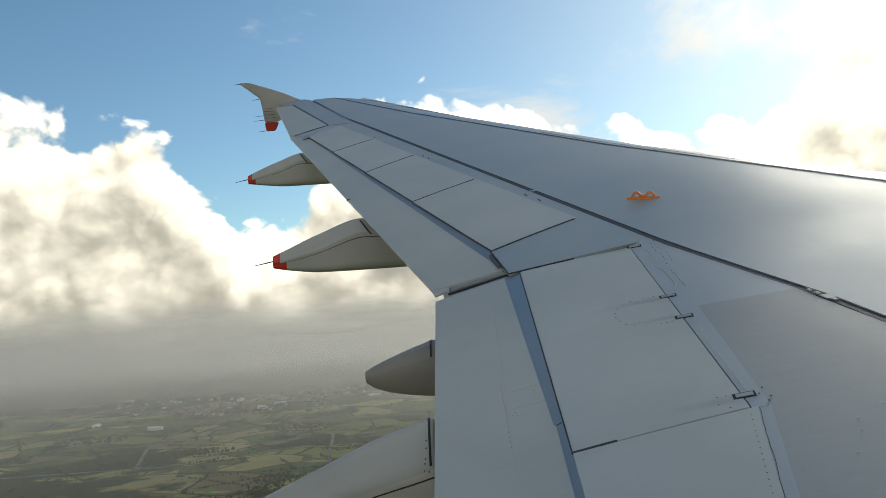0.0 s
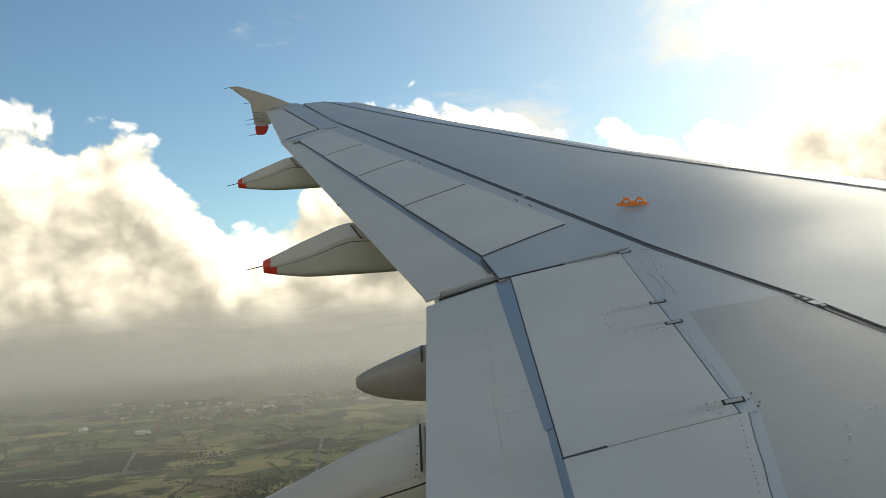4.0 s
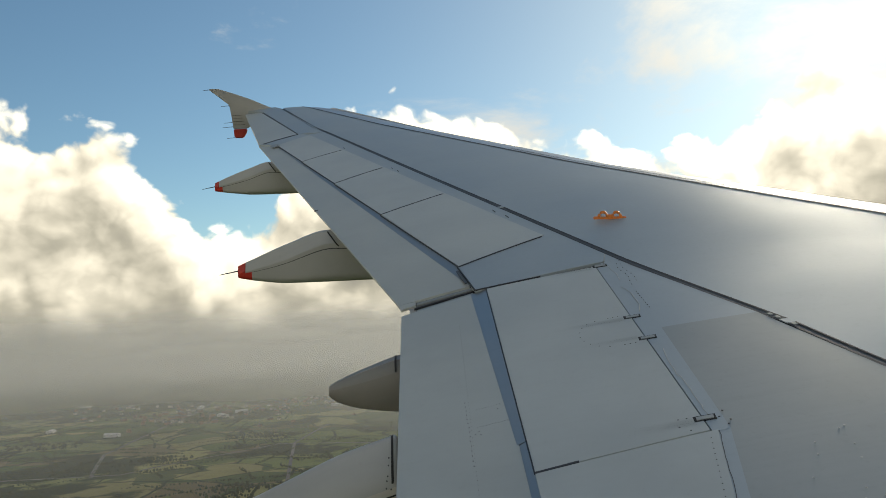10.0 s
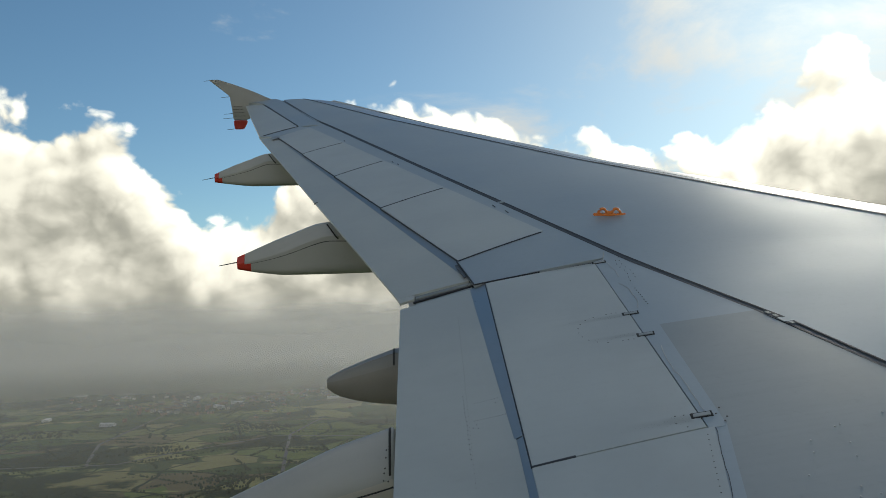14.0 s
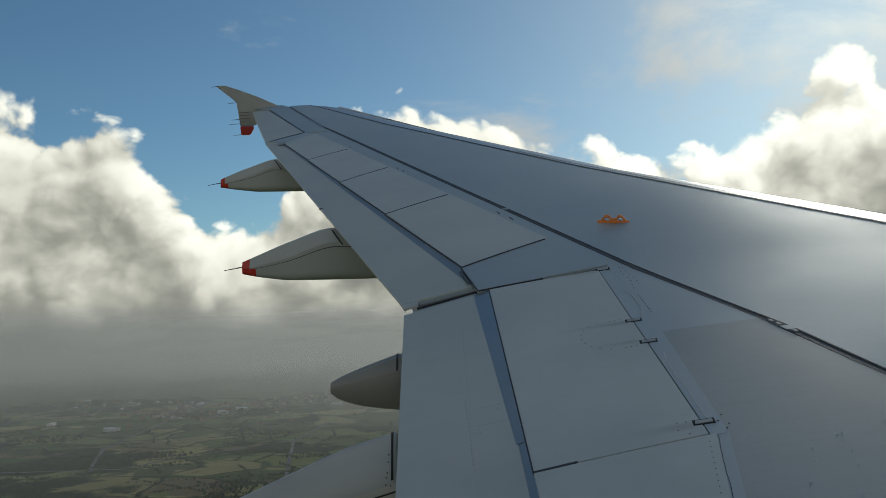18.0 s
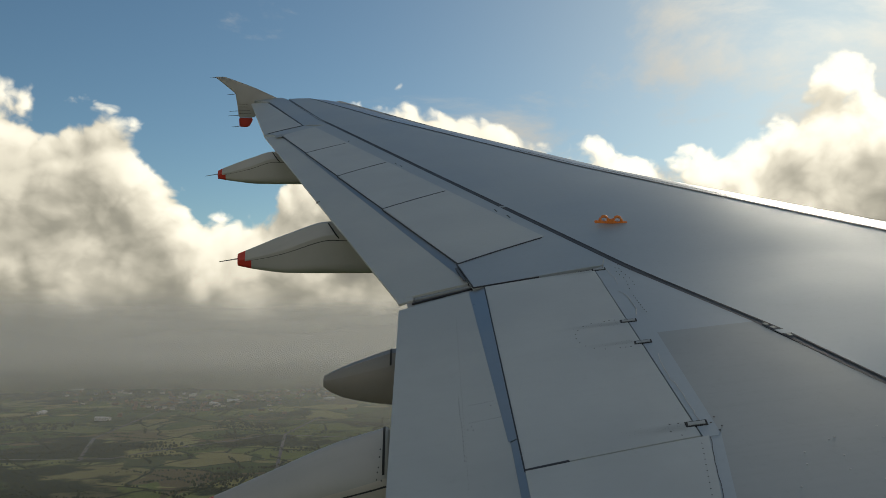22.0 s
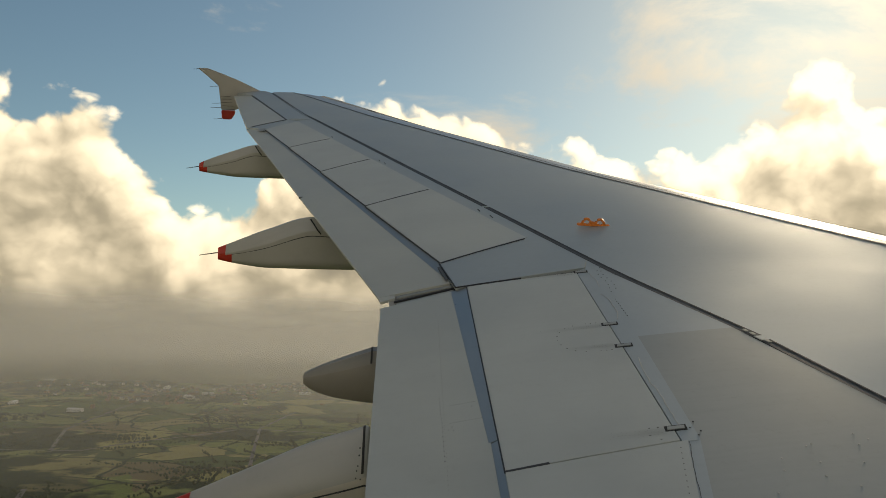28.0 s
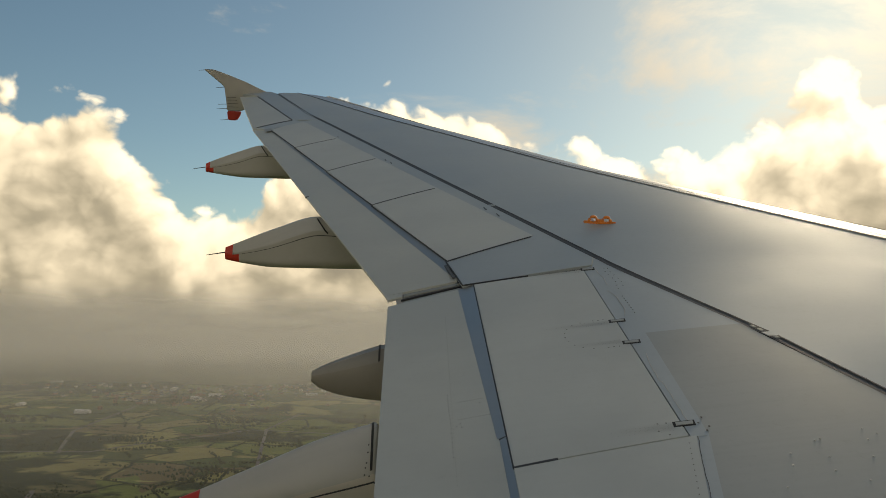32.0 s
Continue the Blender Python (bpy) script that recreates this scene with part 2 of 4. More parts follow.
def part(name, data, parent, label=""):
    """Links mesh data, or a (bmesh, material) pair, as one object under a thing or part."""
    if isinstance(data, tuple):
        bm, mat = data
        me = bpy.data.meshes.new(name)
        bmesh.ops.recalc_face_normals(bm, faces=bm.faces)
        bm.to_mesh(me)
        bm.free()
        me.materials.append(mat)
        data = me
    ob = new(name, data)
    ob.parent = parent
    return tagged(ob, label)


def sharp_shade(me, angle=35):
    me.polygons.foreach_set("use_smooth", [True] * len(me.polygons))
    me.set_sharp_from_angle(angle=radians(angle))
    return me


# ---- the wing's shape ----
KINK, TIP = 6.4, 17.0
RISE = 0.0895


def lead(y):
    return -0.5206 * y


def trail(y):
    return -(7.15 + max(0.0, min(y, 12.9) - KINK) * 0.305 + max(0.0, y - 12.9) * 0.24)


def lead_round(y):
    return lead(y) - (0.62 * ((y - 16.2) / 0.8) ** 2 if y > 16.2 else 0.0)


def upper(y, x):
    """Height of the upper surface."""
    chord = lead(y) - trail(y)
    f = min(1.04, max(0.0, (lead(y) - x) / chord))
    twist = 0.040 * max(0.0, 9.6 - y) * (1 - f) ** 3
    return RISE * (y - 1.9) + (1 - f) * (0.19 - 0.12 * (1 - f)) * chord + twist


def droop(y, x):
    """How far the nose of the slats bends down below the run of the upper skin."""
    nose = lead_round(y)
    near = 1 - (nose - x) / max(0.05, nose - slat_line(y))
    return 0.075 * min(1.0, max(0.0, (16.0 - y) / 3)) * min(1.0, max(0.0, near)) ** 2


def slat_line(y):
    """The joint between the slats and the fixed skin."""
    return min(lead(y) - 0.57 + 0.085 * max(0.0, y - 13.3), lead_round(y) - 0.05)


def lower(y, x):
    chord = lead(y) - trail(y)
    f = min(1.0, max(0.0, (lead(y) - x) / chord))
    thick = 5 * 0.118 * (0.2969 * f ** 0.5 - 0.126 * f - 0.3516 * f * f + 0.2843 * f ** 3 - 0.1036 * f ** 4)
    return upper(y, x) - 2 * thick * chord - 0.012 - droop(y, x)


def spar(y):
    """The dark seal line along the rear spar."""
    if y < 5.3:
        return -5.405 - 0.28 * (y - 5.3)
    return -5.405 - 0.367 * (min(y, 13.7) - 5.3) - 0.30 * max(0.0, y - 13.7)


def hinge(y):
    """Front edges of the outer spoilers."""
    return -6.21 - 0.389 * (y - 7.18)


def spoiler_rear(y):
    return -6.81 - 0.353 * (y - 6.86)


def slab(corners, mat, nu=10, nv=4, thick=0.02, dz=0.0, gap=0.006, edge=None):
    """A skin panel that follows the upper surface. corners: four (y, x), in order round the panel: from the
    first to the second runs nu, from the first to the fourth nv. edge(u, v) may add height."""
    cs = [Vector(c) for c in corners]
    mid = sum(cs, Vector((0, 0))) / 4
    ins = []
    for i, c in enumerate(cs):
        a, b = cs[i - 1], cs[(i + 1) % 4]
        d = ((a - c).normalized() + (b - c).normalized())
        if d.length < 1e-4:
            d = mid - c
        ins.append(c + d.normalized() * gap * 1.3)
    verts, faces = [], []
    for layer in (0, 1):
        for i in range(nu + 1):
            for j in range(nv + 1):
                u, v = i / nu, j / nv
                p = (ins[0] * (1 - u) + ins[1] * u) * (1 - v) + (ins[3] * (1 - u) + ins[2] * u) * v
                z = upper(p.x, p.y) + dz + (edge(u, v) if edge else 0.0)
                verts.append((p.y, p.x, z - layer * thick))
    n = (nu + 1) * (nv + 1)

    def k(i, j, layer=0):
        return layer * n + i * (nv + 1) + j
    for i in range(nu):
        for j in range(nv):
            faces.append((k(i, j), k(i, j + 1), k(i + 1, j + 1), k(i + 1, j)))
            faces.append((k(i, j, 1), k(i + 1, j, 1), k(i + 1, j + 1, 1), k(i, j + 1, 1)))
    for i in range(nu):
        faces.append((k(i, 0), k(i + 1, 0), k(i + 1, 0, 1), k(i, 0, 1)))
        faces.append((k(i, nv), k(i, nv, 1), k(i + 1, nv, 1), k(i + 1, nv)))
    for j in range(nv):
        faces.append((k(0, j), k(0, j, 1), k(0, j + 1, 1), k(0, j + 1)))
        faces.append((k(nu, j), k(nu, j + 1), k(nu, j + 1, 1), k(nu, j, 1)))
    me = mesh_from("panel", verts, faces, mat)
    bm = bmesh.new()
    bm.from_mesh(me)
    bmesh.ops.recalc_face_normals(bm, faces=bm.faces)
    bm.to_mesh(me)
    bm.free()
    return sharp_shade(me, 40)


def tube(points, radius, mat, sides=6, name="tube", taper=None):
    """A round bar along points."""
    verts, faces = [], []
    pts = [Vector(p) for p in points]
    for i, p in enumerate(pts):
        d = (pts[min(i + 1, len(pts) - 1)] - pts[max(i - 1, 0)]).normalized()
        a = d.orthogonal().normalized()
        if i and abs(a.dot(prev)) < 0.5:
            a = d.cross(a)
        prev = a
        b = d.cross(a)
        r = radius if taper is None else radius * (1 - (1 - taper) * i / (len(pts) - 1))
        for s in range(sides):
            t = 2 * math.pi * s / sides
            verts.append(p + a * r * math.cos(t) + b * r * math.sin(t))
    for i in range(len(pts) - 1):
        for s in range(sides):
            q = (s + 1) % sides
            faces.append((i * sides + s, i * sides + q, (i + 1) * sides + q, (i + 1) * sides + s))
    faces.append(tuple(range(sides - 1, -1, -1)))
    faces.append(tuple((len(pts) - 1) * sides + s for s in range(sides)))
    return mesh_from(name, verts, faces, mat)


def box(lo, hi, mat, bevel=0.0, name="box"):
    bm = bmesh.new()
    bmesh.ops.create_cube(bm, size=1.0)
    for v in bm.verts:
        v.co = Vector([(lo[i] + hi[i]) / 2 + v.co[i] * (hi[i] - lo[i]) for i in range(3)])
    if bevel:
        bmesh.ops.bevel(bm, geom=bm.edges[:], offset=bevel, segments=2, affect="EDGES")
    me = bpy.data.meshes.new(name)
    bm.to_mesh(me)
    bm.free()
    me.materials.append(mat)
    return me


# ---- the aircraft's wing ----
wing = new("aircraft_wing")
wing.matrix_world = BANK
tagged(wing, "weathered light grey airliner wing with closed flaps and spoilers", "aircraft wing")


def stations(lo, hi, step):
    n = max(1, round((hi - lo) / step))
    return [lo + (hi - lo) * i / n for i in range(n + 1)]


def lofted(name, ys, xs_of, height, mat, flip=False):
    """A sheet over span stations ys, at the chord places xs_of(y), with height(y, x)."""
    verts, faces, m = [], [], 0
    for y in ys:
        xs = xs_of(y)
        m = len(xs)
        verts += [(x, y, height(y, x)) for x in xs]
    for i in range(len(ys) - 1):
        for j in range(m - 1):
            q = (i * m + j, i * m + j + 1, (i + 1) * m + j + 1, (i + 1) * m + j)
            faces.append(q[::-1] if flip else q)
    return mesh_from(name, verts, faces, mat)


def between(a, b, n, power=1.0):
    return [a + (b - a) * (i / n) ** power for i in range(n + 1)]


span = stations(1.6, 16.9, 0.45)
part("lower_skin", lofted("lower_skin", span, lambda y: between(lead_round(y) - 0.03, trail(y) + 0.05, 22, 1.6), lower, UNDER), wing, "beige-grey wing underside")
# black sheet under the panels, its colour gives the gaps their shade
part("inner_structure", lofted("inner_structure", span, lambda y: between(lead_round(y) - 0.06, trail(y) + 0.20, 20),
     lambda y, x: max(upper(y, x) - 0.034 - 1.6 * droop(y, x), lower(y, x) + 0.004), DARK, True), wing, "black backing that colours the panel gaps dark in place of shade")

# leading edge slats, each a rounded nose
SLATS = [(2.6, 5.4), (5.4, 9.25), (9.25, 11.85), (11.85, 14.4), (14.4, 16.75)]


RING = 27


def slat_mesh(y0, y1):
    verts, faces = [], []
    ys = stations(y0 + 0.008, y1 - 0.008, 0.3)
    for y in ys:
        chord = lead(y) - trail(y)
        nose = lead_round(y)
        depth = nose - slat_line(y)
        ring = []
        for i in range(RING):
            t = i / (RING - 1)
            if t <= 0.6:
                s = 1 - t / 0.6
                x = nose - depth * s ** 1.7
                zt = upper(y, x) + 0.003
                bend = min(1.0, max(0.0, nose - x) / (0.085 * chord + 0.10)) ** 0.588
                ring.append((x, zt - 0.06 * chord ** 0.5 * (1 - bend) ** 6 - droop(y, x)))
            else:
                s = (t - 0.6) / 0.4
                x = nose - min(depth, 0.3) * 0.8 * s ** 1.6
                ring.append((x, lower(y, x) + (1 - s) ** 2 * 0.05))
        verts += [(x, y, z) for x, z in ring]
    m = RING
    for i in range(len(ys) - 1):
        for j in range(m - 1):
            faces.append((i * m + j, (i + 1) * m + j, (i + 1) * m + j + 1, i * m + j + 1))
    faces.append(tuple(range(m)))
    faces.append(tuple((len(ys) - 1) * m + j for j in range(m - 1, -1, -1)))
    return sharp_shade(mesh_from("slat", verts, faces, SLAT), 45)


for y0, y1 in SLATS:
    part("slat", slat_mesh(y0, y1), wing, "polished metal leading edge slat")


# fixed upper skin between the slats and the spar line
def skin_strip(y0, y1, front, rear, mat, dz=0.0, n=18):
    ys = stations(y0, y1, 0.3)
    return lofted("skin", ys, lambda y: between(front(y), rear(y), n), lambda y, x: upper(y, x) + dz, mat, True)


part("upper_skin", skin_strip(1.7, 16.72, lambda y: slat_line(y) - 0.005, lambda y: spar(y) + 0.022, SKIN), wing, "grey upper wing skin")
part("slat_gap_seal", skin_strip(1.7, 16.72, lambda y: slat_line(y) + 0.012, lambda y: slat_line(y) - 0.014, SEAL, 0.0045, 2), wing, "dark joint behind the slats")
part("slat_edge_seal", skin_strip(5.5, 10.6, lambda y: slat_line(y) + 0.075, lambda y: slat_line(y) + 0.062, SEAL, 0.0055, 2), wing, "thin dark line along the rear edge of the slats")
for y0, y1 in ((1.7, 5.27), (5.31, 8.02), (8.05, 16.6)):
    strip = part("spar_seal", skin_strip(y0, y1, lambda y: spar(y) + 0.02, lambda y: spar(y) - 0.02, STRIP, -0.003, 2), wing, "dark slate rubber seal strip")
    for off in (0.0175, -0.0175):
        part("seal_edge", skin_strip(y0, y1, lambda y: spar(y) + off + 0.0045, lambda y: spar(y) + off - 0.0045, SEAL, 0.0015, 1), strip, "black edge of the seal strip")

SPOILER_SIDES = [(7.18, 6.86), (8.73, 8.40), (10.17, 9.82), (11.50, 11.21), (12.95, 12.62)]   # y at front, y at rear


def fixed(label, corners, mat=SKIN, nu=8, nv=4, dz=0.0, gap=0.003):
    return part("fixed_panel", slab(corners, mat, nu, nv, 0.018, dz, gap), wing, label)


def seam_side(y0):
    return spar(y0) - 0.022


fixed("grey panel strip ahead of the spoilers", [(7.18, seam_side(7.18)), (13.05, seam_side(13.05)), (13.05, hinge(13.05)), (7.18, hinge(7.18))], SKIN, 26, 3, 0, 0)
fixed("grey panel between two spoilers", [(7.18, -6.21), (6.52, -5.95), (6.422, -6.736), (6.86, -6.815)], SKIN, 6, 6, 0, 0)
fixed("grey panel above the kink", [(6.52, seam_side(6.52)), (7.18, seam_side(7.18)), (7.18, -6.21), (6.52, -5.95)], SKIN, 5, 4, 0, 0)
fixed("grey panel ahead of the inner spoiler", [(5.44, seam_side(5.44)), (6.52, seam_side(6.52)), (6.52, -5.95), (5.44, -5.965)], SKIN, 8, 6, 0, 0)
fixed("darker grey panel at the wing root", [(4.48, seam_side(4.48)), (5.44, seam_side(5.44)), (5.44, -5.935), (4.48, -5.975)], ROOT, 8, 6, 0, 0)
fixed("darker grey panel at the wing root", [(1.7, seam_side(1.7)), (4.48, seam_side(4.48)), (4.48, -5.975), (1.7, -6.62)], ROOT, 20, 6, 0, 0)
fixed("light strip beside the root panel", [(4.48, -5.975), (5.44, -5.935), (5.44, -6.0), (4.48, -6.03)], SKIN, 8, 2, 0.001, 0)
fixed("light strip beside the root panel", [(1.7, -6.62), (4.48, -5.975), (4.48, -6.04), (1.7, -6.70)], SKIN, 20, 2, 0.001, 0)
fixed("grey panel beside the aileron", [(13.05, seam_side(13.05)), (16.72, seam_side(16.72)), (16.45, -9.665), (13.22, -8.635)], SKIN, 14, 4, 0, 0)
fixed("grey panel inboard of the aileron", [(12.95, hinge(12.95)), (13.22, -8.635), (12.94, trail(12.94) + 0.0), (12.64, spoiler_rear(12.64))], SKIN, 4, 6, 0, 0.004)
fixed("grey corner panel", [(12.95, hinge(12.95)), (13.05, hinge(13.05)), (13.22, -8.635), (13.1, -8.62)], SKIN, 2, 2, 0, 0)
part("wing_tip_cap", slab([(16.46, -9.66), (16.72, seam_side(16.72)), (17.0, -9.55), (17.0, -10.04)], SKIN, 6, 6, 0.05, 0.0, 0.0), wing)

# spoilers
for (f0, r0), (f1, r1) in zip(SPOILER_SIDES, SPOILER_SIDES[1:]):
    part("spoiler", slab([(f0, hinge(f0)), (f1, hinge(f1)), (r1, spoiler_rear(r1)), (r0, spoiler_rear(r0))], PANEL, 14, 6, 0.03, 0.003, 0.003), wing, "pale grey closed spoiler panel")
part("spoiler", slab([(4.48, -6.045), (6.45, -6.02), (6.41, -6.675), (4.42, -6.69)], PANEL, 20, 8, 0.03, 0.003, 0.003), wing, "pale grey inner spoiler with hinge fittings")


def root_panel_mesh():
    """The riveted panel inboard of the spoiler; its front edge bends aft."""
    return slab([(1.7, -6.66), (4.477, -6.02), (4.417, -6.69), (1.7, -6.72)], PANEL, 20, 8, 0.03, 0.003, 0.002)


part("fixed_panel", root_panel_mesh(), wing, "pale grey riveted panel at the wing root")
part("hinge_cover", slab([(4.47, -5.985), (6.51, -5.94), (6.46, -6.018), (4.47, -6.042)], SKIN, 30, 2, 0.02, 0.002, 0.0), wing, "light strip along the spoiler hinge")


def seal_line(p, q, width, dz=0.0045, mat=None, parent=None):
    """A thin dark rubber edge from p to q, (y, x) places."""
    a, b = Vector(p), Vector(q)
    side = Vector((-(b - a).y, (b - a).x)).normalized() * width / 2
    return part("edge_seal", slab([tuple(a - side), tuple(b - side), tuple(b + side), tuple(a + side)], mat or SEAL, 10, 1, 0.008, dz, 0.0), parent or wing)


for k, (f0, r0) in enumerate(SPOILER_SIDES[:-1]):
    seal_line((f0 - 0.02, hinge(f0) - 0.02), (r0, spoiler_rear(r0)), 0.017 if k else 0.011)
for (f0, r0), (f1, r1) in zip(SPOILER_SIDES, SPOILER_SIDES[1:]):
    seal_line((r0 + 0.01, spoiler_rear(r0) - 0.003), (r1 - 0.02, spoiler_rear(r1) - 0.003), 0.005)
seal_line((6.445, -6.35), (6.424, -6.735), 0.005)
seal_line((6.422, -6.739), (6.86, -6.818), 0.006)
seal_line((4.437, -6.53), (4.42, -6.69), 0.010)
seal_line((4.42, -6.69), (6.41, -6.676), 0.004)
seal_line((12.93, -9.08), (13.2, -8.65), 0.03)


# flaps: the nose curves down into the gap behind the spoilers
def flap_edge(u, v):
    return -0.016


def nose_edge(u, v):
    return -0.003 - 0.015 * v


def outer_band(y):
    return spoiler_rear(y) - 0.062 * min(1.0, (12.7 - y) / 2.5)


part("flap", slab([(6.545, outer_band(6.545)), (12.72, spoiler_rear(12.72) - 0.004), (12.92, trail(12.92)), (6.475, trail(6.475) - 0.02)], FLAP, 30, 12, 0.014, 0.0, 0.001, flap_edge), wing, "grey outer trailing edge flap")
part("flap_corner", slab([(6.432, -7.092), (6.482, -7.092), (6.475, trail(6.475) - 0.02), (6.405, trail(6.405) - 0.025)], FLAP, 3, 4, 0.014, 0.0, 0.0, flap_edge), wing, "stepped corner of the outer flap")
part("flap_nose", slab([(6.56, spoiler_rear(6.56) + 0.012), (12.72, spoiler_rear(12.72) + 0.012), (12.72, spoiler_rear(12.72) - 0.006), (6.56, outer_band(6.56))], NOSE, 30, 4, 0.01, 0.0, 0.0, nose_edge), wing, "glossy curved nose of the outer flap")
flap = part("flap", slab([(4.66, -6.722), (6.41, -6.767), (6.30, -7.175), (4.66, -7.18)], FLAP, 26, 12, 0.014, 0.0, 0.0, flap_edge), wing, "grey inner trailing edge flap")
part("inner_section", slab([(1.7, -6.745), (4.66, -6.714), (4.66, -7.18), (1.7, -7.19)], FLAP, 20, 12, 0.03, 0.0, 0.0, flap_edge), flap)
part("flap_nose", slab([(4.66, -6.68), (6.425, -6.665), (6.41, -6.769), (4.66, -6.724)], NOSE, 26, 4, 0.01, 0.0, 0.0, nose_edge), wing, "glossy curved nose of the inner flap")
part("flap_nose", slab([(1.7, -6.70), (4.655, -6.68), (4.655, -6.716), (1.7, -6.747)], NOSE, 20, 4, 0.01, 0.0, 0.0, nose_edge), wing, "glossy curved nose of the inner flap")
# the open end between the two flaps
gap_rib = part("flap_gap_rib", slab([(6.40, -6.72), (6.57, -6.72), (6.49, -7.09), (6.30, -7.09)], RIB, 4, 8, 0.02, -0.030, 0.0), wing, "dark grey rib in the gap between the flaps")
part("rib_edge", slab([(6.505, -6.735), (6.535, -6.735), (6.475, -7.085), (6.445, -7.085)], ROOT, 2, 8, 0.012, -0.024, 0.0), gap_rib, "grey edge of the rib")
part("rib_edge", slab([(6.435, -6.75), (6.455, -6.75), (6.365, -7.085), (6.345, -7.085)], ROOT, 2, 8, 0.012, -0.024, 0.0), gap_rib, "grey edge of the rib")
part("rib_slot", slab([(6.468, -6.74), (6.482, -6.74), (6.402, -7.10), (6.388, -7.10)], DARK, 2, 8, 0.012, -0.022, 0.0), gap_rib)
part("flap_link", slab([(6.57, -6.775), (6.80, -6.815), (6.80, -6.83), (6.57, -6.79)], STEEL, 6, 1, 0.008, 0.001, 0.0), gap_rib, "thin steel link beside the flap corner")
part("aileron", slab([(13.23, -8.655), (16.42, -9.69), (16.64, trail(16.64)), (12.93, trail(12.93))], FLAP, 16, 6, 0.03, 0.0, 0.008), wing, "grey aileron")
part("hinge_seal", slab([(13.23, -8.635), (16.42, -9.665), (16.42, -9.70), (13.23, -8.67)], SEAL, 16, 1, 0.01, -0.004, 0.0), wing)


# ---- wing tip fence ----
def plate(outline, y, thick, mat, name, lean=0.0):
    """A vertical plate with a bevelled rim from (x, z) places."""
    bm = bmesh.new()
    vs = [bm.verts.new((x, y + lean * (z - 1.3), z)) for x, z in outline]
    face = bm.faces.new(vs)
    out = bmesh.ops.extrude_face_region(bm, geom=[face])
    bmesh.ops.translate(bm, verts=[g for g in out["geom"] if isinstance(g, bmesh.types.BMVert)], vec=(0, thick, 0))
    bmesh.ops.bevel(bm, geom=bm.edges[:], offset=thick * 0.3, segments=2, affect="EDGES")
    bmesh.ops.recalc_face_normals(bm, faces=bm.faces)
    me = bpy.data.meshes.new(name)
    bm.to_mesh(me)
    bm.free()
    me.materials.append(mat)
    return sharp_shade(me, 30)


fence = part("wing_tip_fence", plate([(-9.45, 1.36), (-9.67, 1.44), (-9.99, 1.585), (-10.30, 1.70), (-10.57, 1.79), (-10.74, 1.785), (-10.56, 1.64), (-10.38, 1.49),
                                      (-10.35, 1.24), (-10.335, 1.06), (-10.08, 1.06), (-9.85, 1.20)], 17.0, 0.05, FENCE, "fence"), wing, "grey wing tip fence")
part("fence_tip", plate([(-10.335, 1.056), (-10.325, 0.89), (-10.16, 0.89), (-10.09, 1.0), (-10.08, 1.056)], 17.0, 0.05, RED, "tip"), fence, "red lower tip of the fence")
for z, length in ((1.775, 0.12), (1.48, 0.14), (1.18, 0.17), (1.10, 0.20), (0.90, 0.14)):
    part("static_wick", tube([(-10.33 - (0.38 if z > 1.7 else 0.06 if z > 1.4 else 0), 17.02, z), (-10.33 - (0.38 if z > 1.7 else 0.06 if z > 1.4 else 0) - length, 17.02, z - 0.012)], 0.006, STEEL, 5, taper=0.5), fence)
# thin dark lines laid across the lower fence stand for static wicks
for z in (1.30, 1.25, 1.19, 1.13, 1.07):
    part("louvre", box((-10.33, 16.985, z), (-10.16 + 0.3 * (1.3 - z), 17.0, z + 0.006), STEEL, 0.003), fence)


